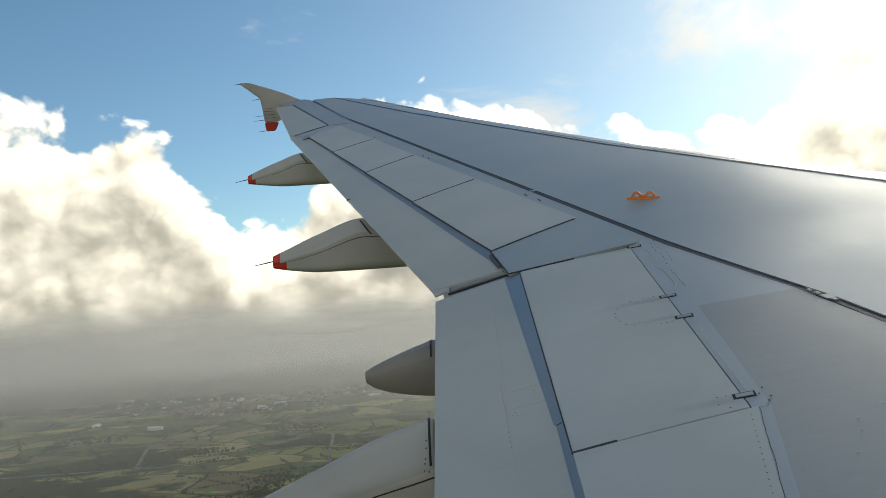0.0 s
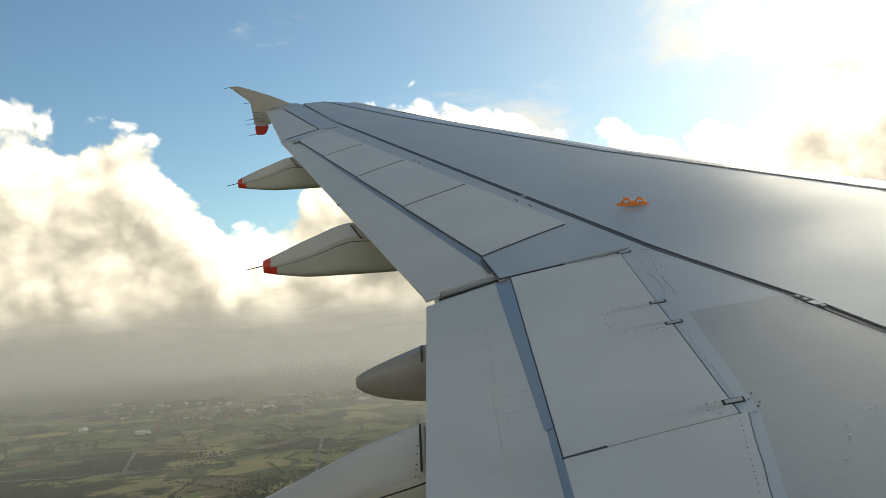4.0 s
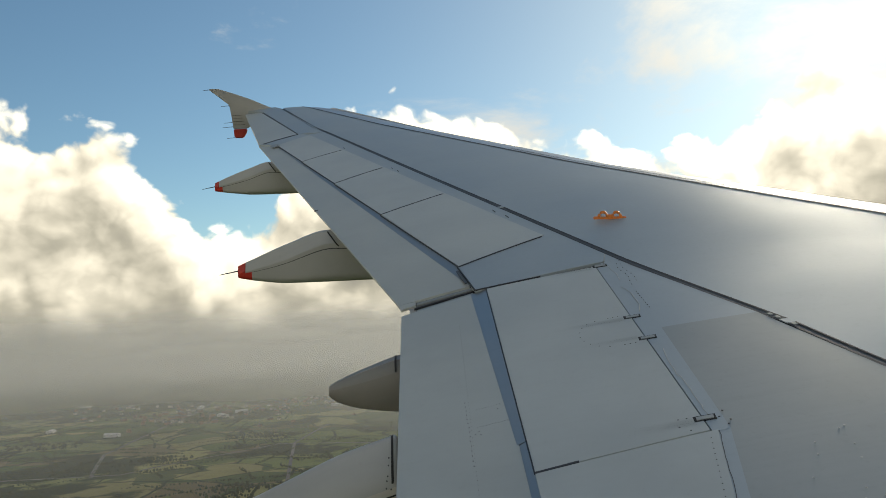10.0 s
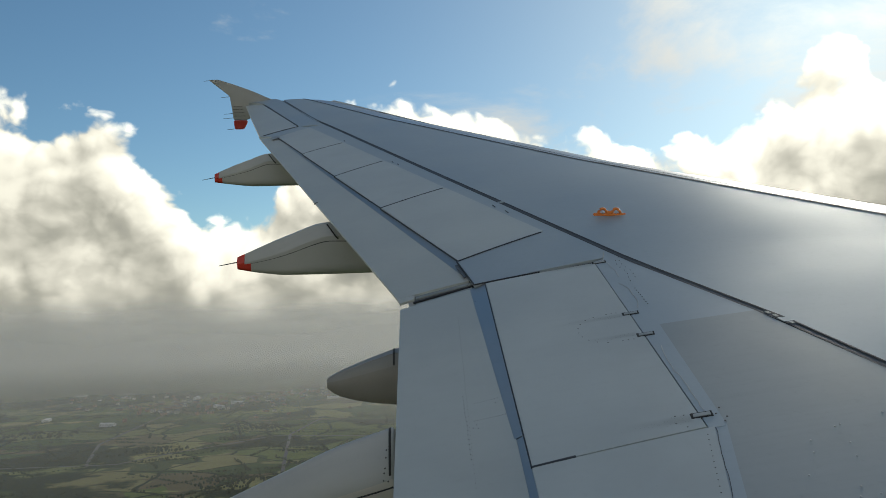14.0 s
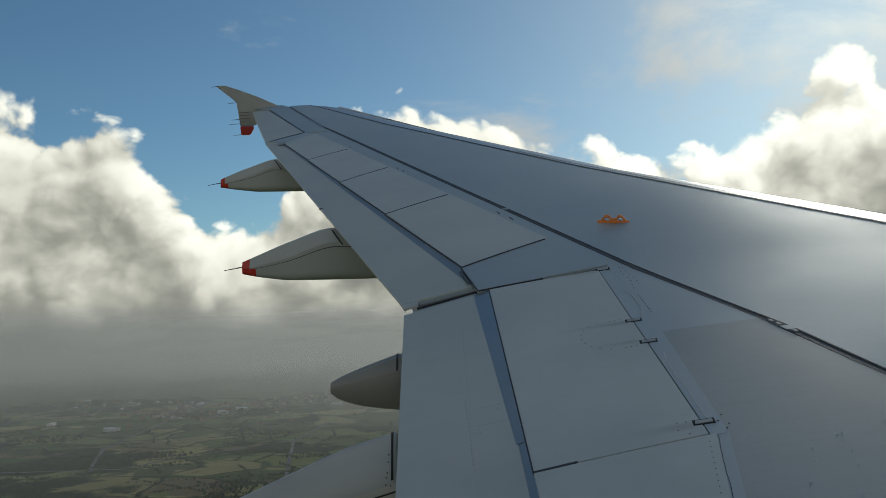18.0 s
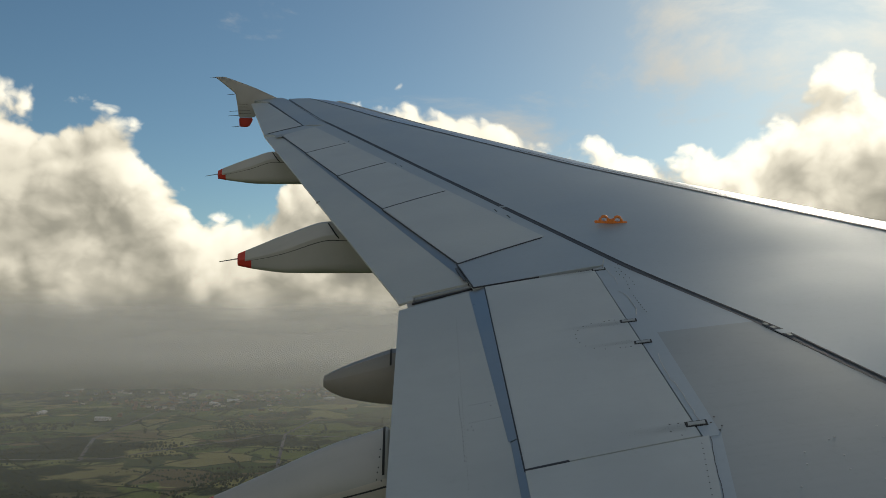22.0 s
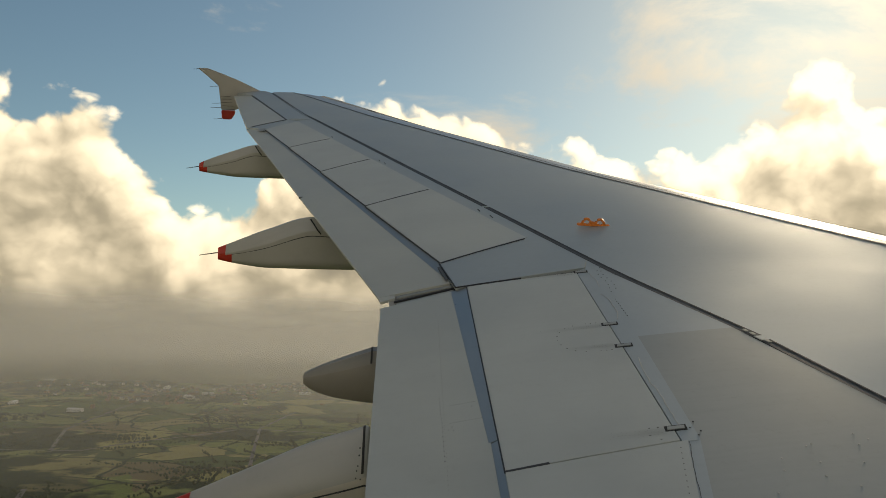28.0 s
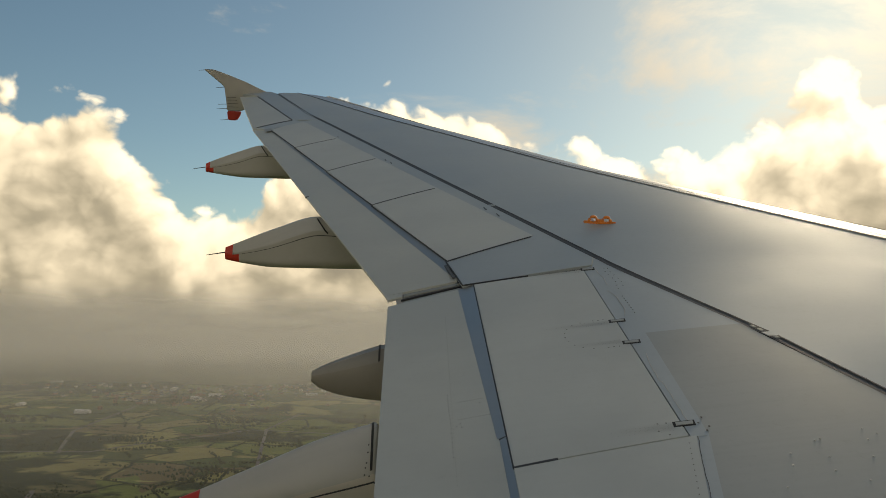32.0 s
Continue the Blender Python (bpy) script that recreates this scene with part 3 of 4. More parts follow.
# ---- flap track fairings ----
def fairing(y, top, bottom, width, tip, wick=True, red=True, low=0.42, high=0.70, steps=40):
    """A canoe along x. top, bottom: (x, z) from the tip forwards; tip: length of the painted end."""
    def at(line, x):
        """Height of a line at x, bent smoothly through its points."""
        x = min(max(x, line[0][0]), line[-1][0])
        k = max(i for i in range(len(line) - 1) if x >= line[i][0])
        slope = [(zb - za) / (xb - xa) for (xa, za), (xb, zb) in zip(line, line[1:])]

        def lean(i):
            if i == 0 or i == len(slope):
                return slope[0 if i == 0 else -1]
            a, b = slope[i - 1], slope[i]
            return 2 * a * b / (a + b) if a * b > 0 else 0.0
        (xa, za), (xb, zb) = line[k], line[k + 1]
        h = xb - xa
        t = (x - xa) / h
        return (za * (1 + 2 * t) * (1 - t) ** 2 + zb * t * t * (3 - 2 * t)
                + h * (lean(k) * t * (1 - t) ** 2 - lean(k + 1) * t * t * (1 - t)))
    x0, x1 = top[0][0], top[-1][0]

    aft = trail(y)

    def seam_at(x):
        """Where the seam runs, as part of the height."""
        return low + (high - low) * min(1.0, max(0.0, (x - x0) / (aft - x0)))

    def girth(t, s):
        """Half width over the height: rounded keel, upright sides, shoulders that slope in above the seam."""
        if not red:
            return max(0.12, 1 - abs((t - 0.38) / 0.64) ** 2.4) ** 0.5
        if t < 0.22:
            return 0.25 + 0.75 * (1 - (1 - t / 0.22) ** 2) ** 0.5
        s, bend = (s + 0.10, 1.0) if y > 5 else (0.62, 1.9)
        return 1.0 if t < s else 1.0 - (0.70 if y > 5 else 0.93) * ((t - s) / (1 - s)) ** bend

    def shell(xa, xb, za, zb, mat, n, name):
        """Stations from xa to xb; za, zb: parts of the height, 0 at the bottom, 1 at the top, or a function of x; None: the seam."""
        verts, faces, m = [], [], 17

        def share(x, q):
            lo = seam_at(x) + 0.008 if za is None else za(x) if callable(za) else za
            hi = seam_at(x) - 0.008 if zb is None else zb(x) if callable(zb) else zb
            return lo + (hi - lo) * q
        for i in range(n + 1):
            x = xa + (xb - xa) * i / n
            zt, zl = at(top, x), at(bottom, x)
            s = (x - x0) / (x1 - x0)
            half = width * 0.5 * (0.28 + 0.72 * math.sin(min(1.0, s / 0.45) * math.pi / 2))
            half *= 1.0 if x > x0 + 0.02 else 0.85
            for j in range(m):
                t = share(x, j / (m - 1))
                verts.append((x, y - half * girth(t, seam_at(x)), zl + t * (zt - zl)))
            for j in range(m - 1, -1, -1):
                t = share(x, j / (m - 1))
                verts.append((x, y + half * girth(t, seam_at(x)), zl + t * (zt - zl)))
        k = 2 * m
        for i in range(n):
            for j in range(k):
                q = (j + 1) % k
                faces.append((i * k + j, i * k + q, (i + 1) * k + q, (i + 1) * k + j))
        faces.append(tuple(range(k)))
        faces.append(tuple(n * k + j for j in range(k - 1, -1, -1)))
        me = mesh_from(name, verts, faces, mat)
        bm = bmesh.new()
        bm.from_mesh(me)
        bmesh.ops.remove_doubles(bm, verts=bm.verts, dist=0.0004)
        bmesh.ops.recalc_face_normals(bm, faces=bm.faces)
        bm.to_mesh(me)
        bm.free()
        return sharp_shade(me, 28 if y > 7 else 65)
    # the capless fairing is darker, its keel browner than its upper shell
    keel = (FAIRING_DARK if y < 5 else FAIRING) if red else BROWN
    body = part("flap_track_fairing", shell(x0 + tip, x1, 0.0, None, keel, steps, "fairing"), wing, "beige-grey canoe fairing under the wing")
    def band_top(x):
        return seam_at(x) + 0.065
    part("upper_shell", shell(x0 + tip * (0.55 if y > 5 else 1.0), x1, band_top if y < 5 else None, 1.0, FAIRING if red else DULL_GREY, steps, "shell"), body, "grey upper fairing shell")
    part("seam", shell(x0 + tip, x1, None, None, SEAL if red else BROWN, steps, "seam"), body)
    if y < 5:
        part("lower_band", shell(x0 + tip, x1, None, band_top, FAIRING_DARK, steps, "band"), body, "beige band above the fairing seam")
    if red:
        if y > 5:
            cap = part("end_cap", shell(x0, x0 + tip - 0.002, 0.0, seam_at, RED, 5, "cap"), body, "red fairing end cap")
            part("cap_top", shell(x0, x0 + tip * 0.55 - 0.002, seam_at, 1.0, RED, 4, "cap_top"), cap)
        else:
            part("end_cap", shell(x0, x0 + tip - 0.002, 0.0, 1.0, RED, 5, "cap"), body, "red fairing end cap")
    # dark strips on the shell stand in for shade in the flap gap
    if y > 7:
        line = []
        for k in range(5):
            x = aft - 0.012 + 0.095 * k / 4
            zt, zl = at(top, x), at(bottom, x)
            z = zt - 0.004 - 0.105 * k / 4
            line.append((x, y - width * 0.5 * girth((z - zl) / (zt - zl), seam_at(x)) - 0.002, z))
        part("joint", tube(line, 0.006, DARK, 6, "joint"), body, "dark strip drawing the shaded gap where the flap meets the fairing")
    else:
        back = aft - 0.050
        ring = shell(back - 0.010, back, 0.72 if y < 5 else 0.80, 1.0, DARK, 1, "joint")
        ring.transform(Matrix.Translation((0, y, 0)) @ Matrix.Diagonal((1, 1.03, 1, 1)) @ Matrix.Translation((0, -y, 0.003)))
        part("joint", ring, body, "dark strip drawing the shaded gap where the flap meets the fairing")
    if wick:
        zt = (top[0][1] + bottom[0][1]) / 2 + 0.01
        part("static_wick", tube([(x0 + 0.01, y, zt), (x0 - 0.16, y, zt - 0.03)], 0.006, STEEL, 5, taper=0.5), body)
    return body


fairing(11.90, [(-9.52, 0.60), (-9.42, 0.645), (-9.1, 0.765), (-8.84, 0.84), (-8.3, 0.80), (-7.6, 0.62)], [(-9.52, 0.50), (-9.3, 0.47), (-9.02, 0.445), (-8.54, 0.445), (-8.0, 0.47), (-7.6, 0.52)], 0.24, 0.10)
fairing(8.50, [(-8.565, 0.25), (-8.47, 0.29), (-8.15, 0.42), (-7.80, 0.525), (-7.2, 0.48), (-6.4, 0.28)], [(-8.565, 0.15), (-8.4, 0.12), (-8.15, 0.095), (-7.49, 0.10), (-6.9, 0.13), (-6.4, 0.20)], 0.28, 0.12)
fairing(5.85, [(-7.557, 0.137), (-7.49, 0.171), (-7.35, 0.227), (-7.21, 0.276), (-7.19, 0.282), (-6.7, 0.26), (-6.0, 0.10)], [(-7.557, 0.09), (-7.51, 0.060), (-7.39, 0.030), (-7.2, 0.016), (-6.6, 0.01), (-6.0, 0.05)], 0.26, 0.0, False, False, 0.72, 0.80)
near_fairing = fairing(4.95, [(-8.02, -0.110), (-7.89, -0.052), (-7.65, 0.060), (-7.41, 0.170), (-7.2, 0.240), (-7.186, 0.245), (-7.176, 0.17), (-6.6, 0.13), (-5.9, 0.02)], [(-8.02, -0.22), (-7.8, -0.26), (-7.5, -0.27), (-7.2, -0.27), (-6.6, -0.25), (-5.9, -0.12)], 0.30, 0.10, low=0.42, high=0.64, steps=170)

for x, z in ((-7.218, 0.190), (-7.220, 0.165), (-7.224, 0.128), (-7.228, 0.110), (-7.212, 0.078), (-7.231, 0.082), (-7.30, 0.02), (-7.42, -0.05), (-7.42, -0.16)):
    up = max(0.0, ((z + 0.27) / 0.515 - 0.62) / 0.38)
    side = 4.95 - 0.15 * (1 - 0.66 * up ** 1.9)
    part("rivet", tube([(x, side + 0.002, z), (x, side - 0.002, z)], 0.0032, STEEL, 7, "rivet"), near_fairing)

# ---- orange escape line bracket ----
zb = upper(7.33, -5.72)
bracket = part("rope_bracket", box((-0.115, -0.010, 0.0), (0.115, 0.010, 0.020), ORANGE, 0.005), wing, "orange bracket on the wing's upper skin")
bracket.location, bracket.rotation_euler = (-5.725, 7.33, zb), (0, radians(1.5), 0)
for x in (-0.048, 0.045):
    arch = [(x + 0.030 * math.cos(a), 0, 0.014 + 0.036 * math.sin(a)) for a in [math.pi * i / 10 for i in range(11)]]
    part("eye", tube(arch, 0.0105, ORANGE, 7, "eye"), bracket)
    part("bolt", tube([(x, -0.004, 0.016), (x, -0.004, 0.030)], 0.007, BARE, 7, "bolt"), bracket)
part("web", box((-0.020, -0.006, 0.014), (0.018, 0.006, 0.034), ORANGE, 0.004), bracket)

# ---- hinge fittings, fasteners, sealant and stains ----
for y, x in ((6.45, -6.0), (5.62, -6.03), (5.35, -6.03), (4.57, -6.04)):
    fitting = part("hinge_fitting", slab([(y - 0.022, x + 0.042), (y + 0.016, x + 0.046), (y + 0.016, x - 0.036), (y - 0.022, x - 0.040)], DARK, 2, 4, 0.02, 0.004, 0.0), wing, "dark slotted spoiler hinge fitting")
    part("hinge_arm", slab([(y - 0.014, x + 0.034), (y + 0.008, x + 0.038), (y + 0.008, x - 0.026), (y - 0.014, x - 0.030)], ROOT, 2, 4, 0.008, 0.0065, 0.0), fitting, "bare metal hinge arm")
part("wire_loop", tube([(-5.97, 6.47, upper(6.47, -5.97)), (-5.965, 6.475, upper(6.47, -5.97) + 0.03), (-5.96, 6.48, upper(6.47, -5.97) + 0.06)], 0.0025, SEALANT, 5), wing)


def studs(spots, radius, height, mat, name, lift=0.003):
    """Small domed fastener heads at (y, x) places on the skin."""
    verts, faces = [], []
    for y, x in spots:
        z, k = upper(y, x) + lift, len(verts)
        for ring, (rr, h) in enumerate(((1.0, -0.002), (0.92, height * 0.6), (0.5, height))):
            for j in range(7):
                a = 2 * math.pi * j / 7
                verts.append((x + radius * rr * math.cos(a), y + radius * rr * math.sin(a), z + h))
        for ring in range(2):
            for j in range(7):
                q = (j + 1) % 7
                faces.append((k + ring * 7 + j, k + ring * 7 + q, k + ring * 7 + 7 + q, k + ring * 7 + 7 + j))
        faces.append(tuple(k + 14 + j for j in range(7)))
    return mesh_from(name, verts, faces, mat)


rng = random.Random(4)
loop = [(5.48 + 0.167 * math.sin(a), -6.14 - 0.17 * max(0.0, math.cos(a)) ** 0.8) for a in [math.pi * (i / 10 - 0.5) for i in range(11)]]
loop += [(5.647, -6.09), (5.314, -6.09), (5.647, -6.115), (5.314, -6.115)]
tagged(part("fasteners", studs(loop, 0.0038, 0.0012, STEEL, "fasteners"), wing, "ring of dark screws on the spoiler"), kind="stuff")
row = [(6.49 - 0.062 * i, -5.872 - 0.010 * math.sin(i)) for i in range(7)] + [(6.44 - 0.062 * i, -5.90 - 0.008 * math.sin(i * 1.3)) for i in range(7)]
row += [(5.95 - 0.035 * i, -5.915) for i in range(8)]
tagged(part("fasteners", studs(row, 0.0032, 0.001, STEEL, "fasteners"), wing, "rows of dark screws beside the hinge"), kind="stuff")
four = [(4.586, -6.13), (4.585, -6.098), (4.534, -6.141), (4.561, -5.985), (4.504, -5.972), (4.53, -5.955), (4.60, -5.96), (4.50, -6.11)]
tagged(part("fasteners", studs(four, 0.004, 0.001, STEEL, "fasteners"), wing), kind="stuff")
edge = [(4.43 - 0.034 * i, -6.062 - 0.0078 * i) for i in range(30)]
tagged(part("rivets", studs(edge, 0.0029, 0.0010, STEEL, "rivets"), wing, "row of rivets along the root panel edge"), kind="stuff")
line_dots = [(5.95 - 0.030 * i, -6.862 - 0.0185 * (0.030 * i)) for i in range(54)]
tagged(part("rivets", studs(line_dots, 0.0011, 0.0005, DULL_GREY, "rivets"), flap, "long row of tiny rivets along the flap"), kind="stuff")
pairs = [(4.969 + 0.0012 * i, -6.85 + 0.0122 * i) for i in range(9)] + [(4.822 + 0.001 * i, -6.86 + 0.0125 * i) for i in range(11)]
tagged(part("rivets", studs(pairs, 0.0014, 0.0005, RIB, "rivets"), flap, "two short rows of rivets across the flap"), kind="stuff")
dots = [(5.05 - 0.036 * i, -6.893 + rng.uniform(-0.002, 0.002)) for i in range(15)] + [(4.79, -6.855), (4.77, -6.87), (4.76, -6.85), (4.94, -6.765)]
tagged(part("rivets", studs([(y, x) for y, x in dots], 0.0022, 0.0008, STEEL, "rivets"), flap, "short row of small rivets"), kind="stuff")
# pale domes added to stand in for bright specks over the root
tagged(part("bolt_heads", studs([(rng.uniform(3.85, 4.45), rng.uniform(-5.95, -5.35)) for _ in range(24)], 0.0042, 0.0012, SEALANT, "bolt_heads", 0.001), wing, "scattered small pale specks at the wing root"), kind="stuff")


def bead(spots, radius, mat):
    """A wavering bead of sealant along (y, x) places."""
    pts = []
    for (ya, xa), (yb, xb) in zip(spots, spots[1:]):
        for i in range(6):
            t = i / 6
            y, x = ya + (yb - ya) * t, xa + (xb - xa) * t + rng.uniform(-0.003, 0.003)
            pts.append((x, y, upper(y, x) + 0.002))
    return tube(pts, radius, mat, 5, "bead")


for spots in ([(6.43, -5.955), (6.26, -5.941), (6.14, -5.951)], [(6.05, -5.975), (5.97, -5.948), (5.76, -5.951), (5.65, -5.978)], [(5.204, -6.0), (4.946, -6.02), (4.888, -6.008), (4.717, -6.014), (4.562, -6.02)]):
    part("sealant_bead", bead(spots, 0.0020, SEALANT), wing, "wavering white sealant bead")
part("sealant_bead", bead([(4.47, -6.019), (4.27, -6.065), (4.0, -6.127), (3.2, -6.311)], 0.0013, STEEL), wing, "thin dark joint line")
# light squares on the spar seal, and thin dark marks outboard for bracket wires
for y in (5.245, 5.345, 5.39):
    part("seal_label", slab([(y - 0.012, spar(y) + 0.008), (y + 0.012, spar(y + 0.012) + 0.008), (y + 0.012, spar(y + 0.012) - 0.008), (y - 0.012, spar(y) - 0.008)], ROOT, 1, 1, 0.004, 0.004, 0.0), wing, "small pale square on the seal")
part("seal_joint", slab([(5.265, spar(5.265) + 0.02), (5.315, spar(5.315) + 0.02), (5.315, spar(5.315) - 0.02), (5.265, spar(5.265) - 0.02)], SKIN, 1, 1, 0.004, 0.002, 0.0), wing)
part("seal_joint", slab([(8.02, spar(8.02) + 0.02), (8.05, spar(8.05) + 0.02), (8.05, spar(8.05) - 0.02), (8.02, spar(8.02) - 0.02)], SKIN, 1, 1, 0.004, 0.002, 0.0), wing)
for y in (7.75, 7.95, 9.9, 10.05, 11.6):
    part("access_slot", slab([(y - 0.035, hinge(y) + 0.05), (y + 0.035, hinge(y + 0.035) + 0.05), (y + 0.035, hinge(y + 0.035) + 0.043), (y - 0.035, hinge(y) + 0.043)], SEAL, 1, 1, 0.004, 0.003, 0.0), wing)
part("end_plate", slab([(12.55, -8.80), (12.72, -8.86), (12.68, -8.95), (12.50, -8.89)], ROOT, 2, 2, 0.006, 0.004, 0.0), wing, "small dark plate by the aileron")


# small drain stub on the trailing edge
part("drain_stub", tube([(trail(9.02) + 0.012, 9.02, upper(9.02, trail(9.02)) - 0.02), (trail(9.02) - 0.02, 9.02, upper(9.02, trail(9.02)) - 0.022)], 0.012, STEEL, 7, "stub", 0.7), wing, "small dark drain stub")


def stain_material():
    m, n = material("soot_stain")
    co = n.add("ShaderNodeTexCoord").outputs["Generated"]
    sep = n.add("ShaderNodeSeparateXYZ", {0: co})
    u, v = sep.outputs["X"], sep.outputs["Y"]
    across = n.smooth(n.math("ABSOLUTE", n.math("SUBTRACT", v, 0.5)), 0.5, 0.05)
    along = n.math("MULTIPLY", n.smooth(u, 0.0, 0.95), n.smooth(u, 1.0, 0.93))
    spots = n.noise(n.add("ShaderNodeMapping", {"Vector": co, "Scale": (2.0, 7.0, 1.0)}).outputs[0], 2.0, 6.0, 0.6)
    amount = n.math("MULTIPLY", n.math("MULTIPLY", across, along), n.math("MULTIPLY", spots, 0.30))
    soot = n.add("ShaderNodeBsdfDiffuse", {"Color": (0.07, 0.065, 0.055, 1)})
    mix = n.add("ShaderNodeMixShader", {0: amount, 1: n.add("ShaderNodeBsdfTransparent").outputs[0], 2: soot.outputs[0]})
    n.add("ShaderNodeOutputMaterial", {"Surface": mix.outputs[0]})
    return m


STAIN = stain_material()


def stain(y, x, length, width):
    sheet = lofted("stain", [y - width / 2, y, y + width / 2], lambda q: between(x - length, x, 6), lambda q, p: upper(q, p) + 0.0055, STAIN, True)
    return part("stain", sheet, wing, "dark soot streak running aft")


for y, x, length, width in ((6.43, -6.03, 0.42, 0.10), (5.60, -6.06, 0.40, 0.07), (5.36, -6.06, 0.30, 0.06), (4.55, -6.07, 0.30, 0.08)):
    stain(y, x, length, width)

# ---- the fuselage side behind the camera, a plain wall with a window opening ----
def fuselage():
    cx, cz, r = 0.0, 1.30, 1.975
    xs = stations(-15.0, -7.30, 0.7) + [-6.86] + stations(-6.2, 1.0, 0.7)[0:]
    win = (math.asin((1.36 - cz) / r), math.asin((1.84 - cz) / r))
    angs = sorted([win[0], win[1]] + [win[1] + (2 * math.pi - (win[1] - win[0])) * i / 40 for i in range(1, 40)])
    bm = bmesh.new()
    for rr, flip in ((r, False), (r - 0.05, True)):
        grid = [[bm.verts.new((x, rr * math.cos(a), cz + rr * math.sin(a))) for a in angs] for x in xs]
        for i in range(len(xs) - 1):
            for j in range(len(angs)):
                q = (j + 1) % len(angs)
                if abs(xs[i] + 7.30) < 1e-6 and abs(angs[j] - win[0]) < 1e-9:
                    continue
                bm.faces.new((grid[i][j], grid[i + 1][j], grid[i + 1][q], grid[i][q]))
        for row in (grid[0], grid[-1]):
            bm.faces.new(row)
    me = bpy.data.meshes.new("fuselage")
    bm.to_mesh(me)
    bm.free()
    me.materials.append(WHITE)
    ob = new("wall_fuselage", me)
    ob.matrix_world = BANK
    return tagged(ob, "plain white aircraft side wall with a window opening", "wall", kind="structure")


fuselage()

# ---- land ----
LAND = -240.0


def land_material():
    m, n = material("farmland")
    co = n.add("ShaderNodeTexCoord").outputs["Object"]
    warp = n.add("ShaderNodeTexNoise", {"Vector": co, "Scale": 0.005, "Detail": 3.0})
    bent = n.add("ShaderNodeVectorMath", {0: co, 1: n.add("ShaderNodeVectorMath", {0: warp.outputs["Color"], "Scale": 120.0}, operation="SCALE").outputs[0]}, operation="ADD").outputs[0]
    cell = n.add("ShaderNodeTexVoronoi", {"Vector": bent, "Scale": 0.0080, "Randomness": 0.85})
    cell.voronoi_dimensions, cell.distance = "2D", "MINKOWSKI"
    edge = n.add("ShaderNodeTexVoronoi", {"Vector": bent, "Scale": 0.0080, "Randomness": 0.85}, feature="DISTANCE_TO_EDGE")
    edge.voronoi_dimensions = "2D"
    pick = n.add("ShaderNodeSeparateColor", {0: cell.outputs["Color"]}).outputs[0]
    # crops differ in tone; the palest fields also stand in for sunlit patches
    field = n.ramp(pick, [(0.0, (0.05, 0.08, 0.028)), (0.25, (0.08, 0.12, 0.035)), (0.45, (0.14, 0.18, 0.05)), (0.60, (0.20, 0.22, 0.085)), (0.75, (0.31, 0.285, 0.115)), (0.86, (0.16, 0.125, 0.07)), (1.0, (0.06, 0.09, 0.035))])
    grain = n.noise(co, 0.03, 7.0, 0.6)
    field = n.mix(n.math("MULTIPLY", grain, 0.4), field, (0.05, 0.07, 0.03))
    hedge = n.smooth(edge.outputs["Distance"], 0.035, 0.012)
    wood = n.smooth(n.noise(co, 0.0024, 6.0, 0.55), 0.53, 0.56)
    col = n.mix(n.math("MAXIMUM", hedge, wood), field, (0.022, 0.035, 0.016))
    close_material(n, col, 0.95, 0.0, grain, 0.3, 2.0, 0.1)
    return m


FARM = land_material()
size, cells = 30000.0, 120
bm = bmesh.new()
bmesh.ops.create_grid(bm, x_segments=cells, y_segments=cells, size=size)
for v in bm.verts:
    v.co.z = 9.0 * noise.fractal(v.co * 0.0011, 1.0, 2.0, 3)
me = bpy.data.meshes.new("ground")
bm.to_mesh(me)
bm.free()
me.materials.append(FARM)
ground = tagged(new("ground", me), "patchwork of green and yellow fields with hedges", "ground", kind="structure")
ground.location.z = LAND


# ---- roads, houses, barns, trees ----
def land_height(x, y):
    return LAND + 9.0 * noise.fractal(Vector((x, y, 0)) * 0.0011, 1.0, 2.0, 3)


def rough_plain(name, colour, vary=0.15, scale=0.4):
    m, n = material(name)
    co = n.add("ShaderNodeTexCoord").outputs["Object"]
    g = n.noise(co, scale, 5.0, 0.6)
    info = n.add("ShaderNodeObjectInfo").outputs["Random"]
    tone = n.mix(n.math("MULTIPLY", g, 0.6), tuple(c * (1 - vary) for c in colour), tuple(c * (1 + vary) for c in colour))
    tone = n.mix(n.math("MULTIPLY", info, 0.5), tone, tuple(c * 0.65 for c in colour))
    close_material(n, tone, 0.85, 0.0, g, 0.2, 0.02, 0.3)
    return m


BRICK = rough_plain("house_brick", (0.36, 0.22, 0.15))
RENDERED = rough_plain("house_render", (0.62, 0.58, 0.50))
TILES = rough_plain("roof_tiles", (0.24, 0.13, 0.09))
SLATES = rough_plain("roof_slates", (0.16, 0.16, 0.17))
SHEET = rough_plain("barn_sheet", (0.66, 0.66, 0.64))
PANE = rough_plain("window_dark", (0.06, 0.07, 0.08))
TARMAC = rough_plain("tarmac", (0.12, 0.12, 0.115))
LEAF = rough_plain("hedge_leaves", (0.045, 0.062, 0.026), 0.3, 0.2)


def gable(lx, ly, wall, rise, over):
    """Roof prism mesh places and faces over a plan lx by ly."""
    a, b = lx / 2 + over, ly / 2 + over
    v = [(-a, -b, wall), (a, -b, wall), (a, b, wall), (-a, b, wall), (-a, 0, wall + rise), (a, 0, wall + rise)]
    return v, [(0, 1, 5, 4), (2, 3, 4, 5), (0, 4, 3), (1, 2, 5), (3, 2, 1, 0)]


